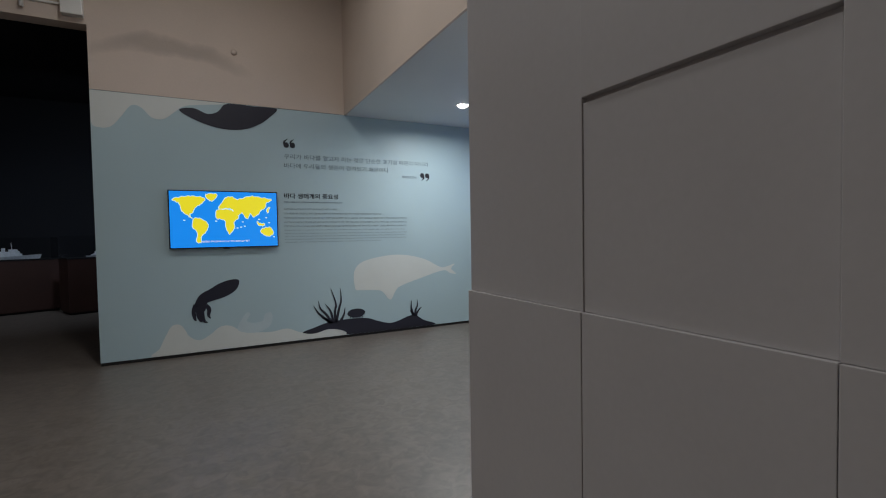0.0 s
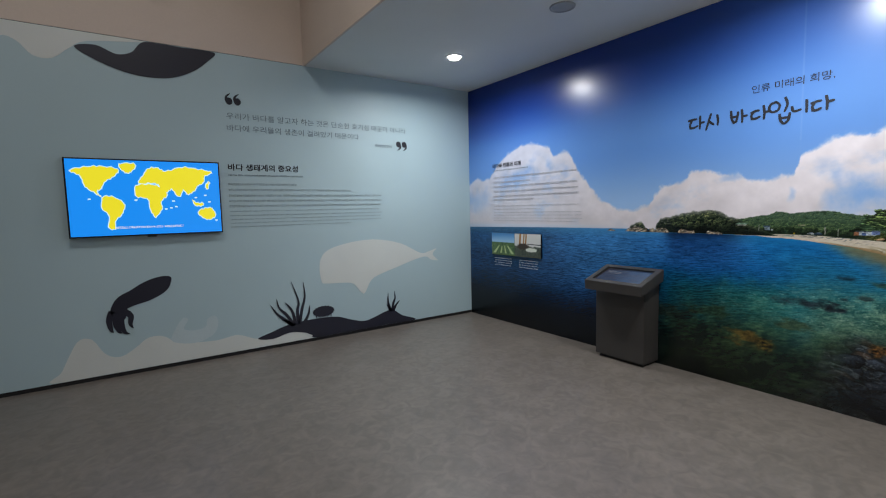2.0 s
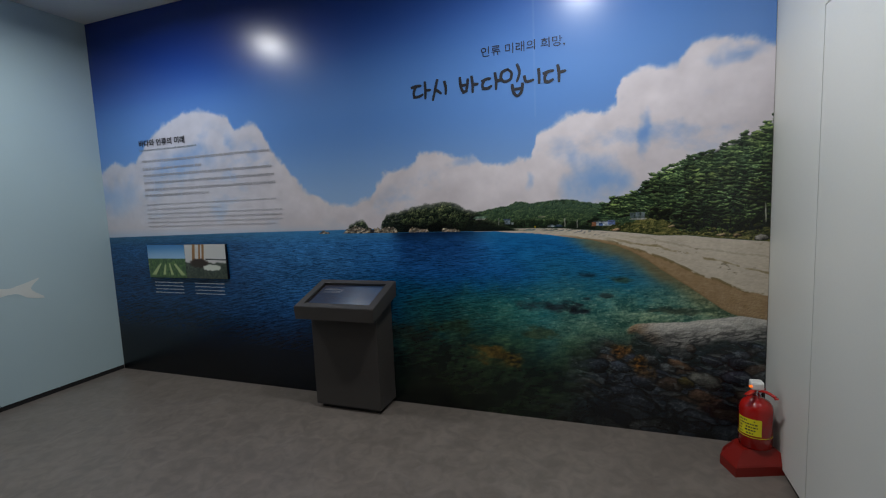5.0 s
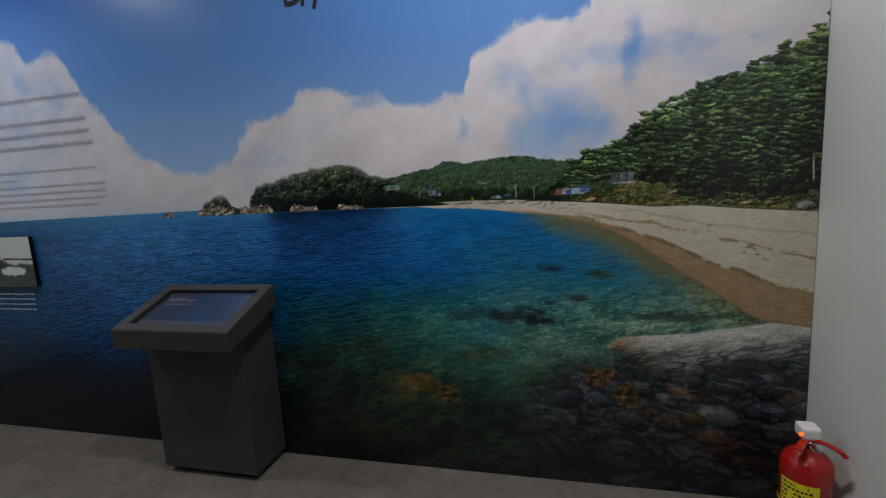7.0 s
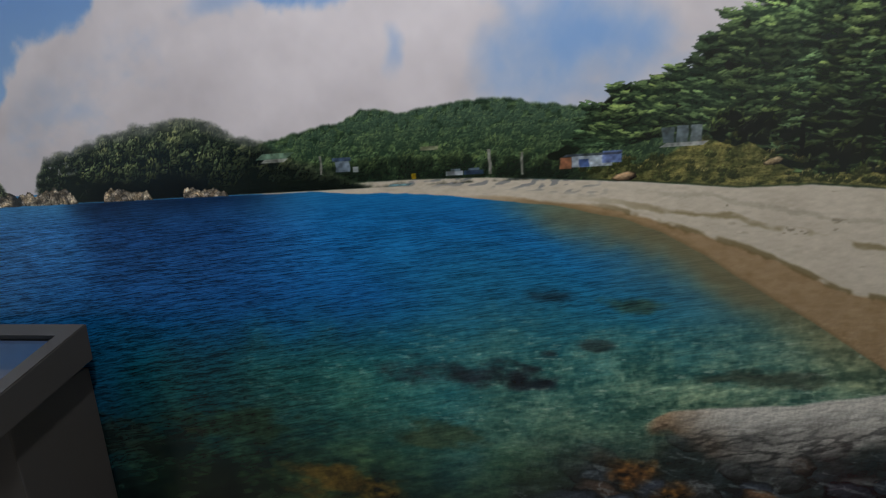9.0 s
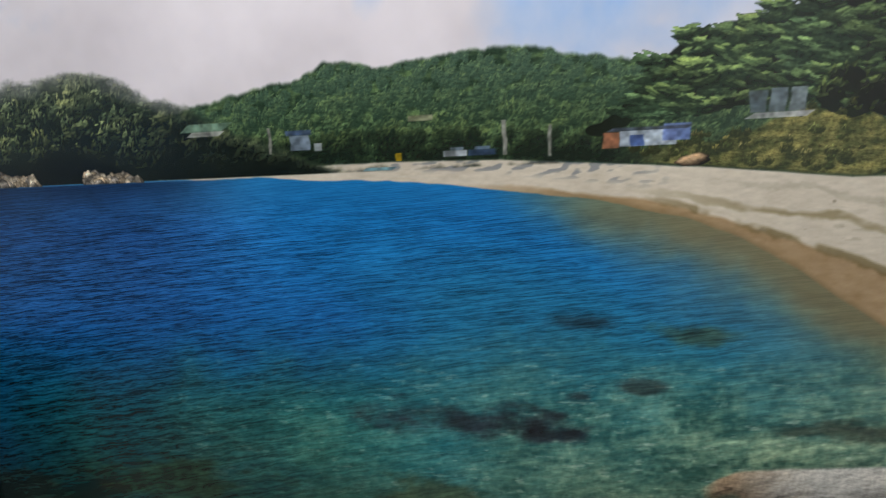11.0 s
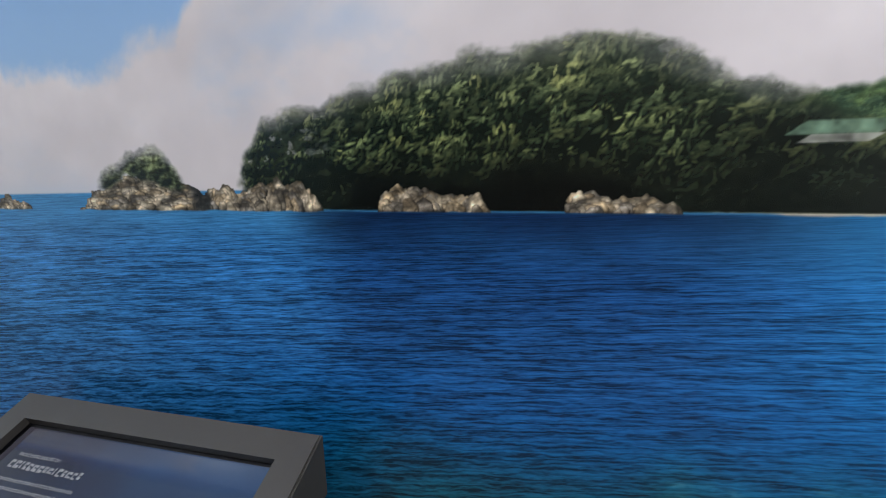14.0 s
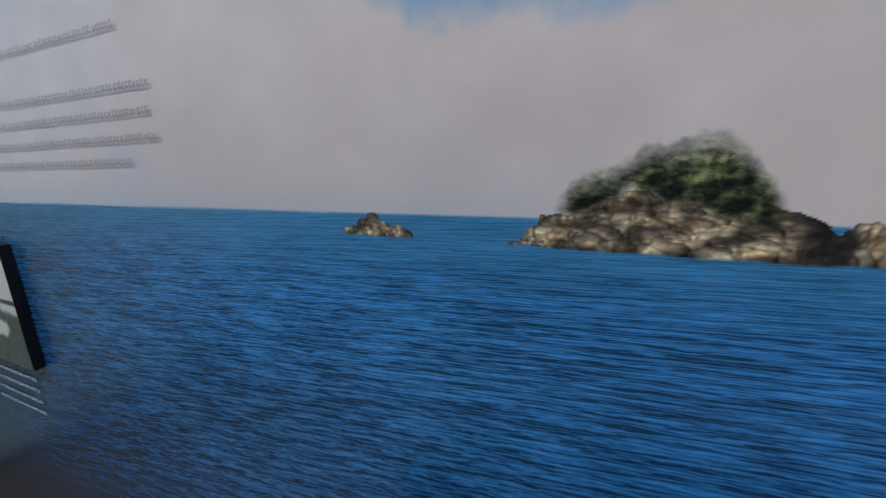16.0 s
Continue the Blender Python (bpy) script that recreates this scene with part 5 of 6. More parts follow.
PRINT = print_material("sea_print", 0.27)
HILL_TREES, ISLE_TREES, PINE_TREES, CRAGS, STONE_HEAP = plant_hill(), plant_isle(), plant_pines(), pile_crags(), heap_stones()
TILES = [(0, 2.1, 0, 1.13, 0.0075), (0, 2.1, 1.13, 1.20, 0.0028), (0, 2.1, 1.20, TALL, 0.0085), (2.1, 2.9, 0, 0.5, 0.006), (2.1, 2.9, 0.5, 1.13, 0.0045), (2.1, 3.5, 1.13, 1.36, 0.00125), (2.1, 3.5, 1.36, 1.8, 0.005), (2.1, WIDE, 1.8, TALL, 0.009),
         (2.9, WIDE, 0, 0.3, 0.0032), (2.9, WIDE, 0.3, 0.72, 0.0024), (2.9, 3.5, 0.72, 1.13, 0.0036), (3.5, WIDE, 0.72, 1.05, 0.0025), (3.5, WIDE, 1.05, 1.36, 0.0015), (3.5, 3.9, 1.36, 1.8, 0.005), (3.9, WIDE, 1.36, 1.8, 0.0022)]
mural = tagged(print_sheet("mural", TILES, paint_bay, (EAST, NORTH, 0.0), PRINT), "wall-high glossy print of a blue bay with islands, beach and pines", "mural")
part("backing", box(0.0015, 0.0055, -WIDE, 0, 0, TALL), GAP, mural)
lettering("title_text", "인류 미래의 희망,", INK, mural, on_east(3.322, 2.166), 0.475, 0.058)
def brush(points, width):
    """Outline of one brush stroke, blunt at its ends and swelling on the way."""
    line = spline(points, 6, False)
    left, right = [], []
    for i, p in enumerate(line):
        d = (line[min(i + 1, len(line) - 1)] - line[max(i - 1, 0)]).normalized()
        f = i / (len(line) - 1)
        w = width * (0.72 + 0.34 * math.sin(math.pi * (0.2 + 0.75 * f)) + 0.05 * math.sin(9 * f)) / 2
        n = Vector((-d.y, d.x)) * w
        if i == 0:
            p = p - d * width * 0.25
        left.append(p + n)
        right.append(p - n)
    return left + [line[-1] + (line[-1] - line[-2]).normalized() * width * 0.3] + right[::-1]


SYLLABLES = [
    ("da", [ [(2.870, 2.049), (2.904, 2.056), (2.936, 2.055)], [(2.899, 2.049), (2.885, 2.018), (2.888, 1.992)], [(2.884, 1.992), (2.917, 1.992), (2.946, 2.003)], [(2.962, 2.074), (2.963, 2.023), (2.961, 1.976)], [(2.963, 2.023), (2.996, 2.023)] ]),
    ("si", [ [(3.043, 2.078), (3.028, 2.026), (3.009, 1.959)], [(3.028, 2.023), (3.047, 2.009), (3.066, 1.993)], [(3.089, 2.062), (3.096, 2.025), (3.094, 1.986)] ]),
    ("ba", [ [(3.187, 2.071), (3.193, 2.013), (3.210, 1.979)], [(3.236, 2.057), (3.231, 2.019), (3.222, 1.985)], [(3.193, 2.024), (3.231, 2.026)], [(3.203, 1.984), (3.230, 1.991)], [(3.260, 2.069), (3.265, 2.022), (3.264, 1.977)], [(3.265, 2.022), (3.299, 2.022)] ]),
    ("ta", [ [(3.322, 2.033), (3.352, 2.043), (3.374, 2.043)], [(3.337, 2.038), (3.325, 2.015), (3.328, 1.990)], [(3.324, 1.991), (3.354, 1.990), (3.380, 2.001)], [(3.401, 2.071), (3.407, 2.025), (3.405, 1.977)], [(3.407, 2.025), (3.440, 2.028)] ]),
    ("ip", [ [(3.477, 2.081), (3.444, 2.069), (3.436, 2.036), (3.457, 2.016), (3.490, 2.025), (3.498, 2.058), (3.477, 2.081)], [(3.531, 2.101), (3.544, 2.056), (3.528, 2.007)], [(3.500, 1.993), (3.506, 1.952), (3.526, 1.925)], [(3.560, 1.993), (3.552, 1.946), (3.526, 1.925)], [(3.506, 1.965), (3.556, 1.966)] ]),
    ("ni", [ [(3.571, 2.032), (3.581, 2.000), (3.623, 2.005)], [(3.652, 2.061), (3.654, 2.021), (3.653, 1.981)] ]),
    ("last_da", [ [(3.678, 2.031), (3.709, 2.040), (3.733, 2.041)], [(3.695, 2.032), (3.685, 2.010), (3.688, 1.987)], [(3.684, 1.987), (3.708, 1.984), (3.732, 1.994)], [(3.757, 2.067), (3.763, 2.027), (3.762, 1.977)], [(3.763, 2.027), (3.799, 2.032)] ]),
]
for k, (sound, strokes) in enumerate(SYLLABLES):
    bm = bmesh.new()
    for n, stroke in enumerate(strokes):
        bm.faces.new([bm.verts.new((EAST - 0.0025 - 0.0002 * n, NORTH - p.x, p.y)) for p in brush(stroke, 0.0165)])
    part("title_syllable", bm, INK, mural).matrix_parent_inverse = mural.matrix_world.inverted()
lettering("heading_text", "바다와 인류의 미래", INK, mural, on_east(0.472, 1.872), 0.49, 0.055, 0.03)
text_bars("small_heading", GREYINK, mural, on_east(0.474, 1.838), 0.60, 0.014, 60)
for k, (z, w) in enumerate(((1.752, 1.28), (1.692, 0.62), (1.640, 1.29), (1.582, 1.29), (1.526, 1.30), (1.482, 0.68), (1.410, 1.30), (1.372, 0.78), (1.334, 1.34), (1.300, 1.345), (1.266, 1.34), (1.234, 1.27))):
    text_bars("body_line", TAUPE, mural, on_east(0.486, z - (0.004 if k < 6 else 0.001)), w, 0.021 if k < 6 else 0.011, 70 + k)
for k, z in enumerate((0.775, 0.748, 0.720, 0.692)):
    text_bars("caption_line", WHITEINK, mural, on_east(0.49, z), 0.31, 0.009, 90 + k)
    text_bars("caption_line", WHITEINK, mural, on_east(0.925, z), 0.30, 0.009, 95 + k)


# ---- things on and by the mural ----
def paint_farm(u, z):
    n, f = fbm(u * 30, z * 30, 101), fbm(u * 90, z * 60, 102)
    pic = lay(np.broadcast_to(rgb(150, 190, 226), u.shape + (3,)), rgb(70, 132, 190), step01(0.16, 0.27, z))
    pic = lay(pic, np.stack([74 + 40 * f, 104 + 40 * f, 66 + 20 * f], -1), 1 - step01(0.150, 0.158, z))
    ang = np.arctan2(u - 0.21, z - 0.20)
    rows = step01(0.3, 0.8, np.cos(ang * 13)) * (1 - step01(0.10, 0.12, z + 0.02 * n)) * step01(0.012, 0.03, z)
    pic = lay(pic, rgb(196, 208, 150), 0.85 * rows)
    return np.clip(pic, 2, 250), np.zeros(u.shape), np.zeros(u.shape), np.zeros(u.shape)


def paint_deck(u, z):
    n, f = fbm(u * 24, z * 24, 111), fbm(u * 80, z * 80, 112)
    pic = np.broadcast_to(rgb(206, 206, 204), u.shape + (3,))
    pic = lay(pic, np.stack([66 + 34 * f, 76 + 30 * f, 66 + 26 * f], -1), 1 - step01(0.115, 0.13, z + 0.01 * n))
    for cu, w in ((0.09, 0.018), (0.15, 0.012), (0.185, 0.014)):
        pic = lay(pic, rgb(150, 108, 62), (1 - step01(w * 0.6, w, np.abs(u - cu - 0.1 * (z - 0.2)))) * step01(0.12, 0.14, z))
    pic = lay(pic, rgb(52, 40, 34), 1 - step01(0.7, 1.1, np.hypot((u - 0.13) / 0.10, (z - 0.12) / 0.04) + 0.3 * n))
    pic = lay(pic, rgb(214, 218, 206), 1 - step01(0.7, 1.05, np.hypot((u - 0.27) / 0.09, (z - 0.085) / 0.028) + 0.3 * n))
    pic = lay(pic, rgb(40, 44, 48), (1 - step01(0.003, 0.006, np.abs(z - 0.155 + 0.02 * u))) * step01(0.2, 0.22, u))
    return np.clip(pic, 2, 250), np.zeros(u.shape), np.zeros(u.shape), np.zeros(u.shape)


PHOTO = print_material("photo_print", 0.3)
for u0, w, painter, words in ((0.462, 0.405, paint_farm, "small photo panel of green seaweed rows under blue sky"), (0.869, 0.413, paint_deck, "small photo panel of a pale boat deck and ropes")):
    panel = empty("photo_panel", (EAST - 0.021, NORTH - u0, 0.823), words, "photo panel", "photo panels under the text")
    sheet = print_sheet("print", [(0, w, 0, 0.266, 0.0035)], painter, (0, 0, 0), PHOTO)
    sheet.parent = panel
    part("board", box(0.0015, 0.0205, -w, 0, 0, 0.266, 0.001), BEZEL, panel, "black board edge")

# touch-screen stand
kiosk = empty("information_kiosk", (4.826, 4.392, 0), "dark grey metal touch-screen stand against the mural", "kiosk")
part("foot", box(0.03, 0.215, -0.215, 0.215, 0, 0.035), KIOSK_DARK, kiosk, "black recessed foot")
part("body", box(0, 0.220, -0.241, 0.241, 0.03, 0.70, 0.004), KIOSK, kiosk)
HX0, HX1, HZ0, HZ1, HW, HY = -0.136, 0.189, 0.724, 0.840, 0.2825, -0.0165
SLOPE = math.atan2(HZ1 - HZ0, HX1 - HX0)
LONG = math.hypot(HZ1 - HZ0, HX1 - HX0)


def tilted(bm):
    bm.transform(Matrix.Translation((HX0, HY, HZ0)) @ Matrix.Rotation(-SLOPE, 4, "Y"))
    return bm


def kiosk_head():
    bm = bmesh.new()
    outer = [(0, -HW), (LONG, -HW), (LONG, HW), (0, HW)]
    b1, b2 = 0.047, 0.049
    inner = [(b1, -HW + b2), (LONG - b1, -HW + b2), (LONG - b1, HW - b2), (b1, HW - b2)]
    to = [bm.verts.new((x, y, 0)) for x, y in outer]
    ti = [bm.verts.new((x, y, 0)) for x, y in inner]
    lo = [bm.verts.new((x, y, -0.014)) for x, y in inner]
    for i in range(4):
        j = (i + 1) % 4
        bm.faces.new((to[i], to[j], ti[j], ti[i]))
        bm.faces.new((ti[i], ti[j], lo[j], lo[i]))
    turn = Matrix.Rotation(-SLOPE, 4, "Y")
    base = []
    for (x, y), v in zip(outer, to):
        p = turn @ Vector((x, y, 0))
        inset = 0.012
        q = Vector((p.x + (0.006 if x == 0 else 0), y * (1 - inset), (-0.082 if x == 0 else p.z - 0.10)))
        base.append(bm.verts.new(turn.inverted() @ q))
    for i in range(4):
        j = (i + 1) % 4
        bm.faces.new((to[j], to[i], base[i], base[j]))
    bm.faces.new(base)
    bmesh.ops.bevel(bm, geom=[e for e in bm.edges if e.verts[0] in to and e.verts[1] in to], offset=0.003, segments=2, affect="EDGES")
    return tilted(bm)


part("screen_housing", kiosk_head(), KIOSK, kiosk, "sloping dark grey housing with a raised rim")
def screen_material():
    """A dim screen picture, mauve grey to blue, under glossy glass."""
    m = glow("kiosk_screen", srgb(104, 110, 136), 0.21)
    nt = m.node_tree
    p = nt.nodes["Principled BSDF"]
    p.inputs["Base Color"].default_value = (0.012, 0.014, 0.02, 1)
    p.inputs["Roughness"].default_value, p.inputs["Specular IOR Level"].default_value = 0.06, 0.9
    tc, sp, nz, ad = [nt.nodes.new("ShaderNode" + k) for k in ("TexCoord", "SeparateXYZ", "TexNoise", "Math")]
    ramp = nt.nodes.new("ShaderNodeValToRGB")
    nt.links.new(tc.outputs["Object"], sp.inputs[0])
    nt.links.new(tc.outputs["Object"], nz.inputs["Vector"])
    nz.inputs["Scale"].default_value, nz.inputs["Detail"].default_value = 7, 4
    ad.operation = "MULTIPLY_ADD"
    nt.links.new(sp.outputs[1], ad.inputs[0])
    ad.inputs[1].default_value = -1.6
    nt.links.new(nz.outputs["Fac"], ad.inputs[2])
    nt.links.new(ad.outputs[0], ramp.inputs[0])
    ramp.color_ramp.elements[0].position, ramp.color_ramp.elements[0].color = 0.15, srgb(104, 96, 108)
    ramp.color_ramp.elements[1].position, ramp.color_ramp.elements[1].color = 0.95, srgb(96, 138, 198)
    nt.links.new(ramp.outputs[0], p.inputs["Emission Color"])
    return m


part("screen_bezel", tilted(box(0.030, LONG - 0.030, -HW + 0.034, HW - 0.034, -0.024, -0.0165)), BEZEL, kiosk, "black inner bezel round the screen")
screen = part("screen", tilted(box(0.052, LONG - 0.052, -HW + 0.058, HW - 0.058, -0.0164, -0.0145)), screen_material(), kiosk, "glossy touch screen with a dim picture and faint text")
SCREENTEXT = glow("screen_text", srgb(225, 228, 235), 0.13)
for k, (d, w, h) in enumerate(((0.092, 0.085, 0.006), (0.104, 0.15, 0.013), (0.130, 0.15, 0.005), (0.142, 0.13, 0.005))):
    bars = text_bars("screen_line", SCREENTEXT, screen, Matrix.Identity(4), w, h, 120 + k)
    bars.data.transform(Matrix.Translation((HX0, HY, HZ0)) @ Matrix.Rotation(-SLOPE, 4, "Y") @ Matrix.Translation((LONG - d - h, HW - 0.09, -0.0140)) @ Matrix.Rotation(radians(-90), 4, "Z"))
    bars.matrix_world = Matrix.Identity(4)

# fire extinguisher on its stand
stand = empty("extinguisher_stand", (4.825, 2.128, 0, 20), "red plastic floor stand holding a fire extinguisher", "stand")
sb = bmesh.new()
low_ring = [(0.150, -0.088), (0.150, 0.035), (0.095, 0.095), (-0.095, 0.095), (-0.150, 0.035), (-0.150, -0.088)]
rings = []
for s, z in ((1.0, 0.0), (1.0, 0.045), (0.96, 0.054), (0.66, 0.100), (0.58, 0.112)):
    rings.append([sb.verts.new((0.9 * x * s, y * s, z)) for x, y in low_ring])
for a, b in zip(rings, rings[1:]):
    for i in range(6):
        sb.faces.new((a[i], a[(i + 1) % 6], b[(i + 1) % 6], b[i]))
sb.faces.new(rings[0])
sb.faces.new(rings[-1])
base = part("base", sb, REDPLASTIC, stand)
base.matrix_parent_inverse = Matrix.Rotation(radians(-90), 4, "Z")
ext = empty("fire_extinguisher", (4.825, 2.118, 0.113), "red fire extinguisher with a yellow label and white horn", "fire extinguisher")
smooth(part("cylinder", lathe([(0, 0), (0.070, 0), (0.078, 0.008), (0.078, 0.265), (0.074, 0.29), (0.060, 0.315), (0.036, 0.335), (0.024, 0.342), (0.024, 0.355), (0, 0.355)]), RED, ext))
smooth(part("valve", lathe([(0, 0.352), (0.019, 0.352), (0.019, 0.375), (0.027, 0.377), (0.027, 0.386), (0.015, 0.388), (0.015, 0.402), (0, 0.402)]), CHROME, ext, "steel valve neck"))
label_bm = bmesh.new()
for k in range(8):
    a0, a1 = [radians(98 + 11 * (k + d)) for d in (0, 1)]
    vs = [label_bm.verts.new((0.0788 * math.cos(a), 0.0788 * math.sin(a), z)) for a, z in ((a0, 0.10), (a1, 0.10), (a1, 0.215), (a0, 0.215))]
    label_bm.faces.new(vs)
smooth(part("label", label_bm, YELLOW, ext, "yellow instruction label"))
lines = bmesh.new()
rnd = random.Random(4)
for row in range(5):
    a = 101.0
    while a < 172:
        w = rnd.uniform(3, 9)
        if rnd.random() < 0.75:
            vs = [lines.verts.new((0.0793 * math.cos(radians(q)), 0.0793 * math.sin(radians(q)), z)) for q, z in ((a, 0.110 + row * 0.021), (a + w, 0.110 + row * 0.021), (a + w, 0.120 + row * 0.021), (a, 0.120 + row * 0.021))]
            lines.faces.new(vs)
        a += w + 3
part("label_print", lines, INK, ext)
part("band", lathe([(0.0784, 0.085), (0.0792, 0.085), (0.0792, 0.089), (0.0784, 0.089)]), YELLOW, ext)
for z0, z1 in ((0.392, 0.415), (0.372, 0.378)):
    lever = box(-0.075, 0.03, -0.012, 0.012, z0, z0 + 0.007, 0.002)
    lever.transform(Matrix.Rotation(radians(10 if z0 > 0.39 else -6), 4, "Y", ) if z0 > 0.39 else Matrix.Identity(4))
    part("lever", lever, RED, ext).matrix_basis = pose(0, 0, 0, 0, 0, 140)
smooth(part("hose", tube(spline([(0.02, 0.0, 0.368), (0.06, -0.03, 0.375), (0.09, -0.05, 0.33), (0.094, -0.045, 0.22), (0.092, -0.04, 0.10)], 6, False), 0.009), KIOSK_DARK, ext, "black rubber hose"))
part("cap", box(-0.03, 0.034, -0.030, 0.030, 0.396, 0.452, 0.012), WHITEPLASTIC, ext, "white plastic cap with a small lamp")
part("pilot_lamp", lathe([(0, 0.0), (0.008, 0.0), (0.008, 0.005), (0.004, 0.009), (0, 0.01)], 14), glow("orange_lamp", srgb(255, 110, 30), 3.0), ext, "small orange pilot lamp").matrix_basis = pose(-0.024, 0.031, 0.424, 0, -90, -45)

smooth(part("pin_ring", tube([(0.016 * math.cos(a), 0.0, 0.375 + 0.016 * math.sin(a)) for a in [k * math.pi / 8 for k in range(17)]], 0.0025, 8), CHROME, ext, "steel safety pin ring")).matrix_basis = pose(-0.045, 0.0, 0.0, 0, 0, 20)
part("carry_handle", tube(spline([(-0.02, -0.01, 0.392), (-0.05, -0.03, 0.402), (-0.085, -0.055, 0.395), (-0.098, -0.065, 0.380)], 5, False), 0.009), RED, ext, "red carrying lever")
ext.scale = (0.90, 0.90, 0.70)
bpy.context.view_layer.update()

# ---- ceiling fittings ----
DIFFUSER = glow("lamp_diffuser", (1, 0.97, 0.92, 1), 14)
for y in LAMP_Y:
    lamp = empty("downlight", (LAMP_X, y, LOW), "lit round white recessed ceiling downlight", "downlight", "downlights in the low ceiling")
    smooth(part("rim", lathe([(0.068, -0.001), (0.070, -0.007), (0.084, -0.007), (0.090, -0.003), (0.090, 0.0)]), WHITEPLASTIC, lamp))
    # Domed so that the glowing shape also takes in the lamp's bloom.
    part("diffuser", lathe([(0, -0.036), (0.030, -0.033), (0.054, -0.022), (0.067, -0.006), (0.068, -0.001), (0, -0.001)]), DIFFUSER, lamp, "glowing diffuser")
det = empty("ceiling_speaker", (4.11, 4.41, LOW), "grey round unlit fitting in the low ceiling", "ceiling fitting")
smooth(part("rim", lathe([(0.078, -0.002), (0.082, -0.010), (0.095, -0.008), (0.098, 0.0)]), GREY, det))
part("grille", lathe([(0, -0.005), (0.079, -0.004), (0.079, -0.001), (0, -0.001)]), GREY, det, "grey mesh disc")
pipe = empty("ceiling_fixture", (0.12, NORTH, 3.61), "pale wall-mounted box with a conduit above the opening", "junction box")
part("box", box(-0.09, 0.09, -0.09, 0.003, 0, 0.30, 0.01), WHITEPLASTIC, pipe)
smooth(part("conduit", tube([(-0.4, -0.03, 0.02), (-0.4, -0.03, 1.28)], 0.02), WHITEPLASTIC, pipe))
part("bracket", box(-0.44, -0.09, -0.02, 0.003, 0.10, 0.12), WHITEPLASTIC, pipe)
sensor = empty("wall_sensor", (1.61, NORTH + 0.003, 3.50), "small cream sensor dome on the cream wall", "sensor")
smooth(part("dome", lathe([(0.035, 0), (0.032, 0.015), (0.02, 0.026), (0, 0.03)]), CREAM, sensor)).matrix_basis = pose(0, 0, 0, 90, 0, 0)

# ---- wall television ----
tv = empty("television", (1.465, NORTH - 0.0605, 1.55), "flat wall television showing a yellow and blue world map", "television")
TW, TH = 0.572, 0.328
part("casing", box(-TW, TW, 0, 0.055, -TH, TH, 0.004), BEZEL, tv, "black casing")
part("mount", box(-0.2, 0.2, 0.056, 0.0605, -0.15, 0.15), GAP, tv)
part("sensor_bar", box(-0.035, 0.035, 0.0, 0.02, -TH - 0.012, -TH), BEZEL, tv)
tv_screen = part("screen", box(-TW + 0.012, TW - 0.012, -0.0015, 0.001, -TH + 0.012, TH - 0.012), glow("tv_blue", srgb(24, 136, 236), 1.4), tv, "glowing blue screen")
LAND = glow("tv_yellow", srgb(236, 222, 44), 1.3)
COAST = glow("tv_coast", srgb(190, 232, 244), 1.4)
LANDS = {
    "north_america": [(-0.53, 0.22), (-0.44, 0.25), (-0.33, 0.26), (-0.22, 0.24), (-0.24, 0.18), (-0.31, 0.14), (-0.33, 0.08), (-0.37, 0.06), (-0.34, 0.01), (-0.40, 0.06), (-0.45, 0.12), (-0.47, 0.19)],
    "greenland": [(-0.20, 0.28), (-0.10, 0.29), (-0.10, 0.24), (-0.15, 0.21), (-0.18, 0.24)],
    "south_america": [(-0.33, 0.0), (-0.27, 0.01), (-0.18, -0.06), (-0.21, -0.13), (-0.25, -0.19), (-0.27, -0.26), (-0.30, -0.24), (-0.30, -0.14), (-0.34, -0.07)],
    "africa": [(-0.09, 0.10), (0.0, 0.115), (0.09, 0.09), (0.13, 0.03), (0.09, -0.03), (0.08, -0.10), (0.04, -0.17), (0.01, -0.13), (0.0, -0.04), (-0.03, 0.0), (-0.10, 0.02)],
    "eurasia": [(-0.06, 0.12), (-0.05, 0.17), (0.0, 0.24), (0.06, 0.26), (0.14, 0.23), (0.26, 0.27), (0.40, 0.255), (0.50, 0.23), (0.44, 0.19), (0.42, 0.13), (0.37, 0.10), (0.34, 0.05), (0.29, 0.03), (0.27, 0.07), (0.22, 0.01), (0.18, 0.08), (0.12, 0.05), (0.08, 0.11), (0.02, 0.13)],
    "australia": [(0.38, -0.13), (0.43, -0.10), (0.49, -0.10), (0.51, -0.16), (0.47, -0.20), (0.40, -0.18)],
    "indonesia": [(0.33, -0.02), (0.37, -0.05), (0.42, -0.05), (0.41, -0.07), (0.36, -0.07)],
    "japan": [(0.45, 0.10), (0.47, 0.14), (0.48, 0.13), (0.46, 0.08)],
}
for name, outline in LANDS.items():
    bm = bmesh.new()
    line = spline(outline, 5)
    line = [Vector((p.x + 0.006 * math.sin(37 * i), p.y + 0.006 * math.cos(29 * i))) for i, p in enumerate(line)]
    bm.faces.new([bm.verts.new((p.x, -0.0032, p.y)) for p in line])
    part("map_land", bm, LAND, tv_screen)
    bm, n = bmesh.new(), len(line)
    normals = [(line[(i + 1) % n] - line[i - 1]).normalized() for i in range(n)]
    area = sum(line[i - 1].x * line[i].y - line[i].x * line[i - 1].y for i in range(n))
    side = 0.007 if area > 0 else -0.007
    bm.faces.new([bm.verts.new((p.x + side * d.y, -0.0024, p.y - side * d.x)) for p, d in zip(line, normals)])
    part("map_coast", bm, COAST, tv_screen)
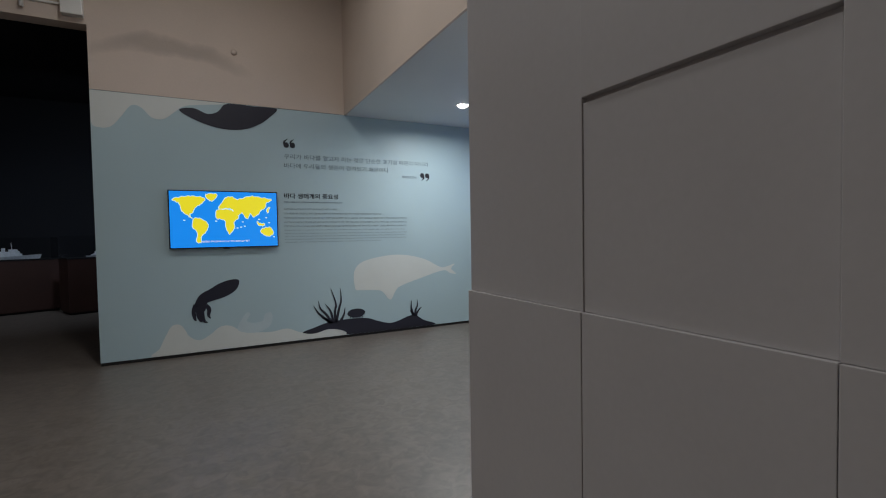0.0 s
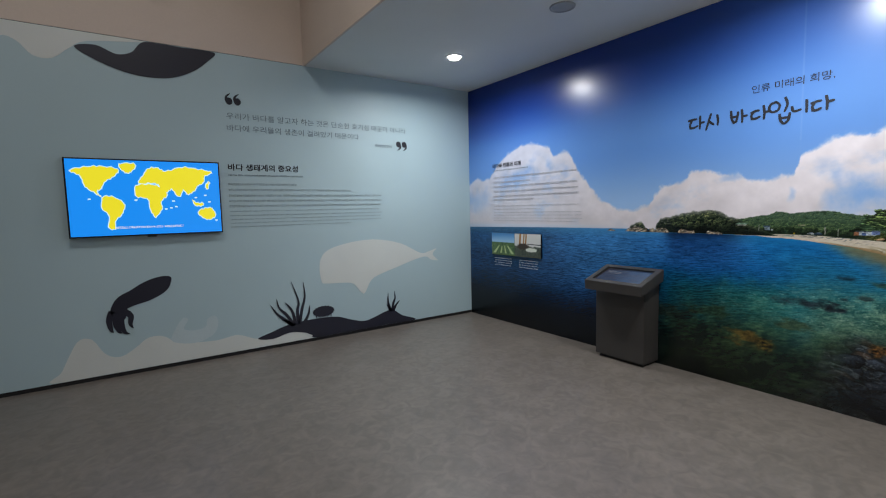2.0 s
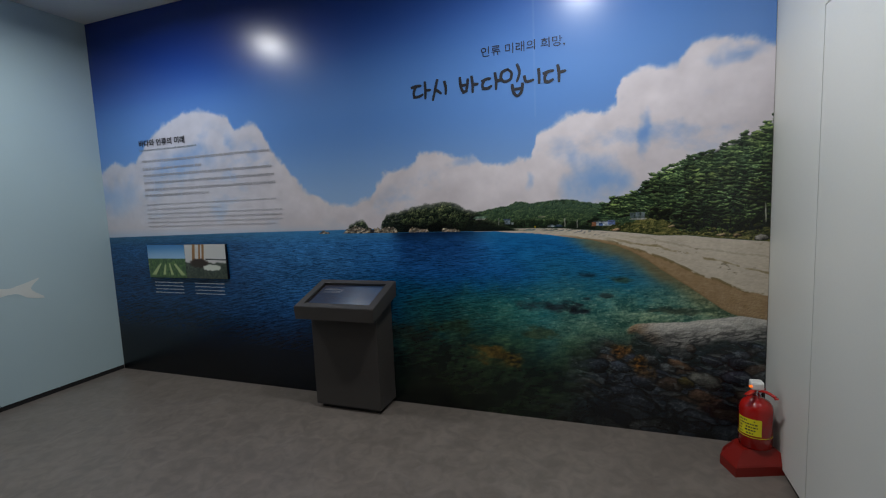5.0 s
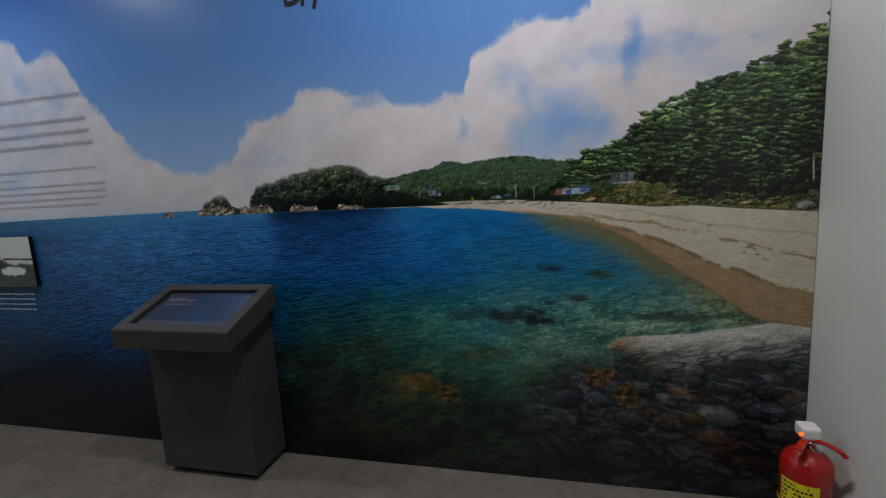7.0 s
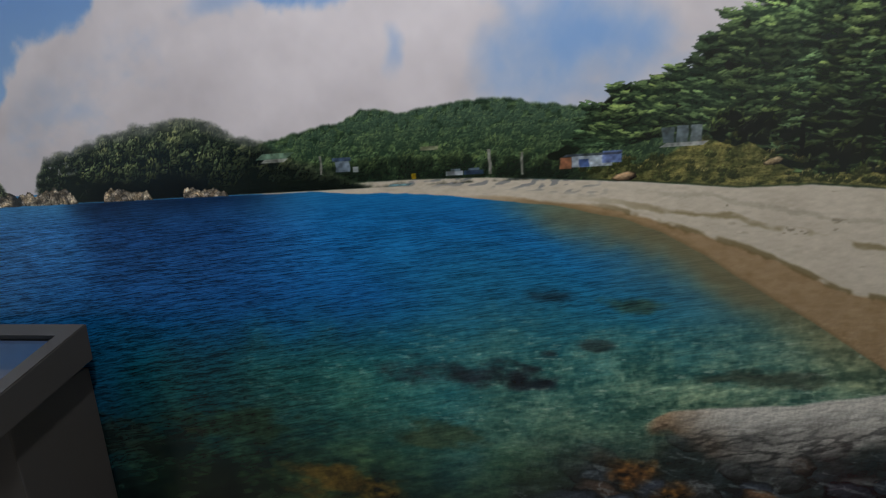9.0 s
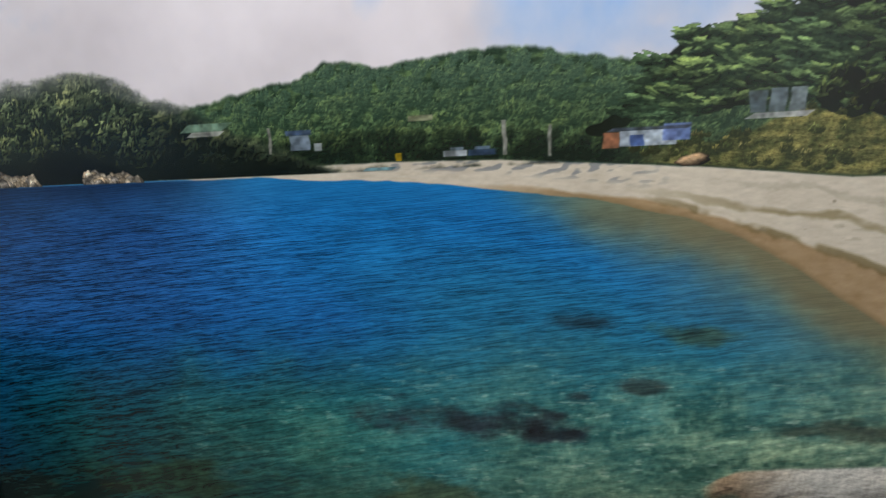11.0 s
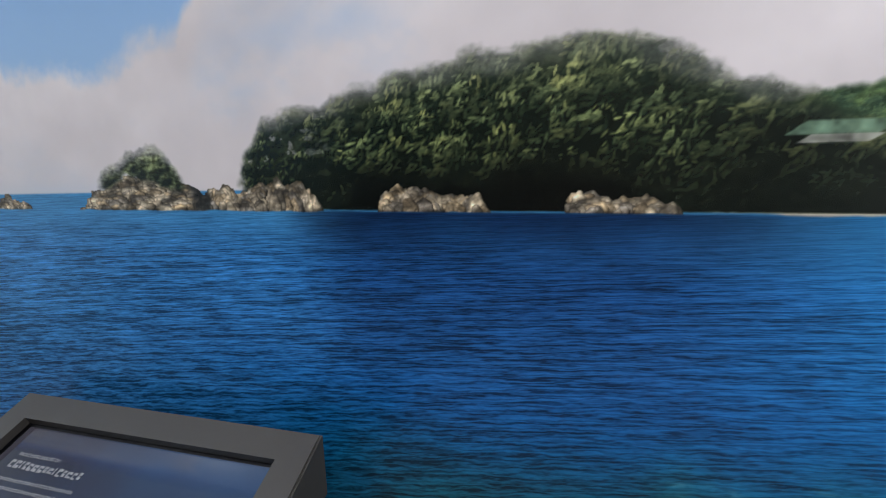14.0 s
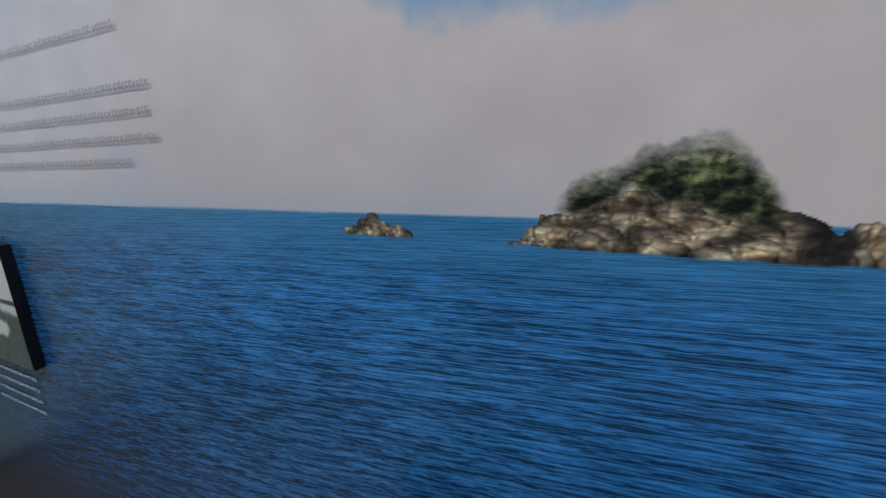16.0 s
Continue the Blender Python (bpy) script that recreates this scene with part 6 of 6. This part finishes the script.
for x, z in ((-0.42, -0.01), (-0.10, -0.02), (0.18, -0.03), (0.20, -0.08), (0.36, 0.0), (0.44, 0.02), (0.47, -0.04), (0.52, -0.21), (0.16, -0.09), (0.12, -0.10)):
    part("map_island", box(x - 0.010, x + 0.010, -0.0034, -0.0030, z - 0.006, z + 0.006), COAST, tv_screen)
cap_line = text_bars("subtitle_line", glow("tv_white", srgb(240, 245, 250), 1.0), tv_screen, Matrix.Identity(4), 0.52, 0.020, 140)
cap_line.matrix_basis = pose(-0.26, -0.0045, -0.262, 90, 0, 0)

# ---- the dark hall beyond ----
GLASS = bpy.data.materials.new("case_glass")
GLASS.use_nodes = True
gb = GLASS.node_tree.nodes["Principled BSDF"]
gb.inputs["Transmission Weight"].default_value, gb.inputs["Roughness"].default_value, gb.inputs["IOR"].default_value = 1.0, 0.02, 1.02


def ship_model(place, turn, long):
    ship = empty("ship_model", (*place, turn), "small pale ship model inside a glass case", "ship model", "ship models in the dark hall")
    bm, w, rows = bmesh.new(), long * 0.075, []
    for k in range(11):
        f = k / 10
        half = w * min(1.0, 0.75 + 0.5 * f) * (1 - max(0.0, (f - 0.55) / 0.45) ** 2) + 0.0005
        rise = long * (0.062 + 0.040 * f * f)
        x = long * (f - 0.5)
        rows.append([bm.verts.new((x, half, rise)), bm.verts.new((x * 0.93, half * 0.55, 0)), bm.verts.new((x * 0.93, -half * 0.55, 0)), bm.verts.new((x, -half, rise))])
    for a, b in zip(rows, rows[1:]):
        for i in range(4):
            bm.faces.new((a[i], a[(i + 1) % 4], b[(i + 1) % 4], b[i]))
    bm.faces.new(rows[0])
    bm.faces.new(rows[-1])
    part("hull", bm, SHIP, ship)
    for x0, x1, half, z0, z1 in ((-0.30, 0.16, 0.80, 0.060, 0.125), (-0.20, 0.12, 0.66, 0.126, 0.175), (-0.06, 0.09, 0.55, 0.176, 0.220)):
        part("cabin", box(x0 * long, x1 * long, -w * half, w * half, z0 * long, z1 * long, 0.006 * long), SHIP, ship)
    part("mast", tube([(0, 0, 0.22 * long), (-0.01 * long, 0, 0.36 * long)], 0.007 * long, 8), SHIP, ship)
    part("yard", tube([(0, -0.05 * long, 0.30 * long), (0, 0.05 * long, 0.30 * long)], 0.004 * long, 6), SHIP, ship)
    part("funnel", box(-0.17 * long, -0.11 * long, -w * 0.2, w * 0.2, 0.176 * long, 0.25 * long, 0.004 * long), SHIP, ship)


def display_plinth(x, y, w, tall, boat, skin):
    thing = empty("display_plinth", (x, y, 0, 24), "dark display plinth with a clear glass case on top", "plinth", "plinths in the dark hall")
    part("plinth_body", box(-w / 2, w / 2, -0.3, 0.3, 0.04, tall, 0.006), skin, thing)
    part("kick", box(-w / 2 + 0.03, w / 2 - 0.03, -0.27, 0.27, 0, 0.04), GAP, thing)
    part("top_plate", box(-w / 2 - 0.01, w / 2 + 0.01, -0.31, 0.31, tall, tall + 0.02, 0.004), BLACK, thing)
    g = part("glass_case", box(-w / 2 + 0.01, w / 2 - 0.01, -0.29, 0.29, tall + 0.02, tall + 0.42), GLASS, thing, "clear glass cover")
    g.visible_shadow = False
    if boat:
        ship_model((x, y, tall + 0.021), 24 + 180 * (boat < 0), abs(boat))


SLATE = mat("grey_plinth", srgb(52, 52, 46), 0.6, vary=0.15, scale=3)
for x, y, w, tall, boat, skin in ((-3.05, 12.55, 0.85, 0.98, 0, SLATE), (-1.95, 12.15, 1.25, 0.98, 0.85, CASE), (-0.55, 11.65, 1.1, 1.0, 0.42, CASE)):
    display_plinth(x, y, w, tall, boat, skin)
relief = empty("relief_model", (-3.05, 12.55, 1.001, 24), "pale sandy relief model inside a glass case", "relief model")
rb, rnd = bmesh.new(), random.Random(31)
grid = [[rb.verts.new((-0.34 + 0.068 * i, -0.22 + 0.055 * j, 0.05 + (0.24 * j / 8) * rnd.uniform(0.75, 1.1))) for i in range(11)] for j in range(9)]
for j in range(8):
    for i in range(10):
        rb.faces.new((grid[j][i], grid[j][i + 1], grid[j + 1][i + 1], grid[j + 1][i]))
smooth(part("terrain", rb, mat("sandy_relief", srgb(132, 122, 104), 0.8, vary=0.3, scale=9), relief))
part("tray", box(-0.37, 0.37, -0.25, 0.25, 0, 0.05, 0.004), CASE, relief)
dd = setting("door_dark", box(-5.2, -4.15, 13.33, 13.4, 0.02, 2.15, 0.004), GAP, "black door in the dark hall", "door")
part("door_handle", box(-4.27, -4.22, 13.29, 13.33, 1.0, 1.12, 0.004), CHROME, dd)
spot = empty("track_spot", (-2.53, 10.4, 3.50), "small lit spotlight hanging in the dark hall", "spotlight")
smooth(part("can", lathe([(0.0, 0.16), (0.05, 0.16), (0.055, 0.02), (0.05, 0.02), (0, 0.03)]), KIOSK_DARK, spot))
# Bulb built oversize to stand for the glare round the spotlight.
smooth(part("bulb", lathe([(0, -0.035), (0.03, -0.026), (0.046, -0.004), (0.049, 0.02), (0, 0.028)], 18), glow("spot_bulb", (0.85, 0.93, 1, 1), 30), spot, "glowing bulb"))
part("stem", tube([(0, 0, 0.16), (0, 0, 0.80)], 0.01, 8), KIOSK_DARK, spot)
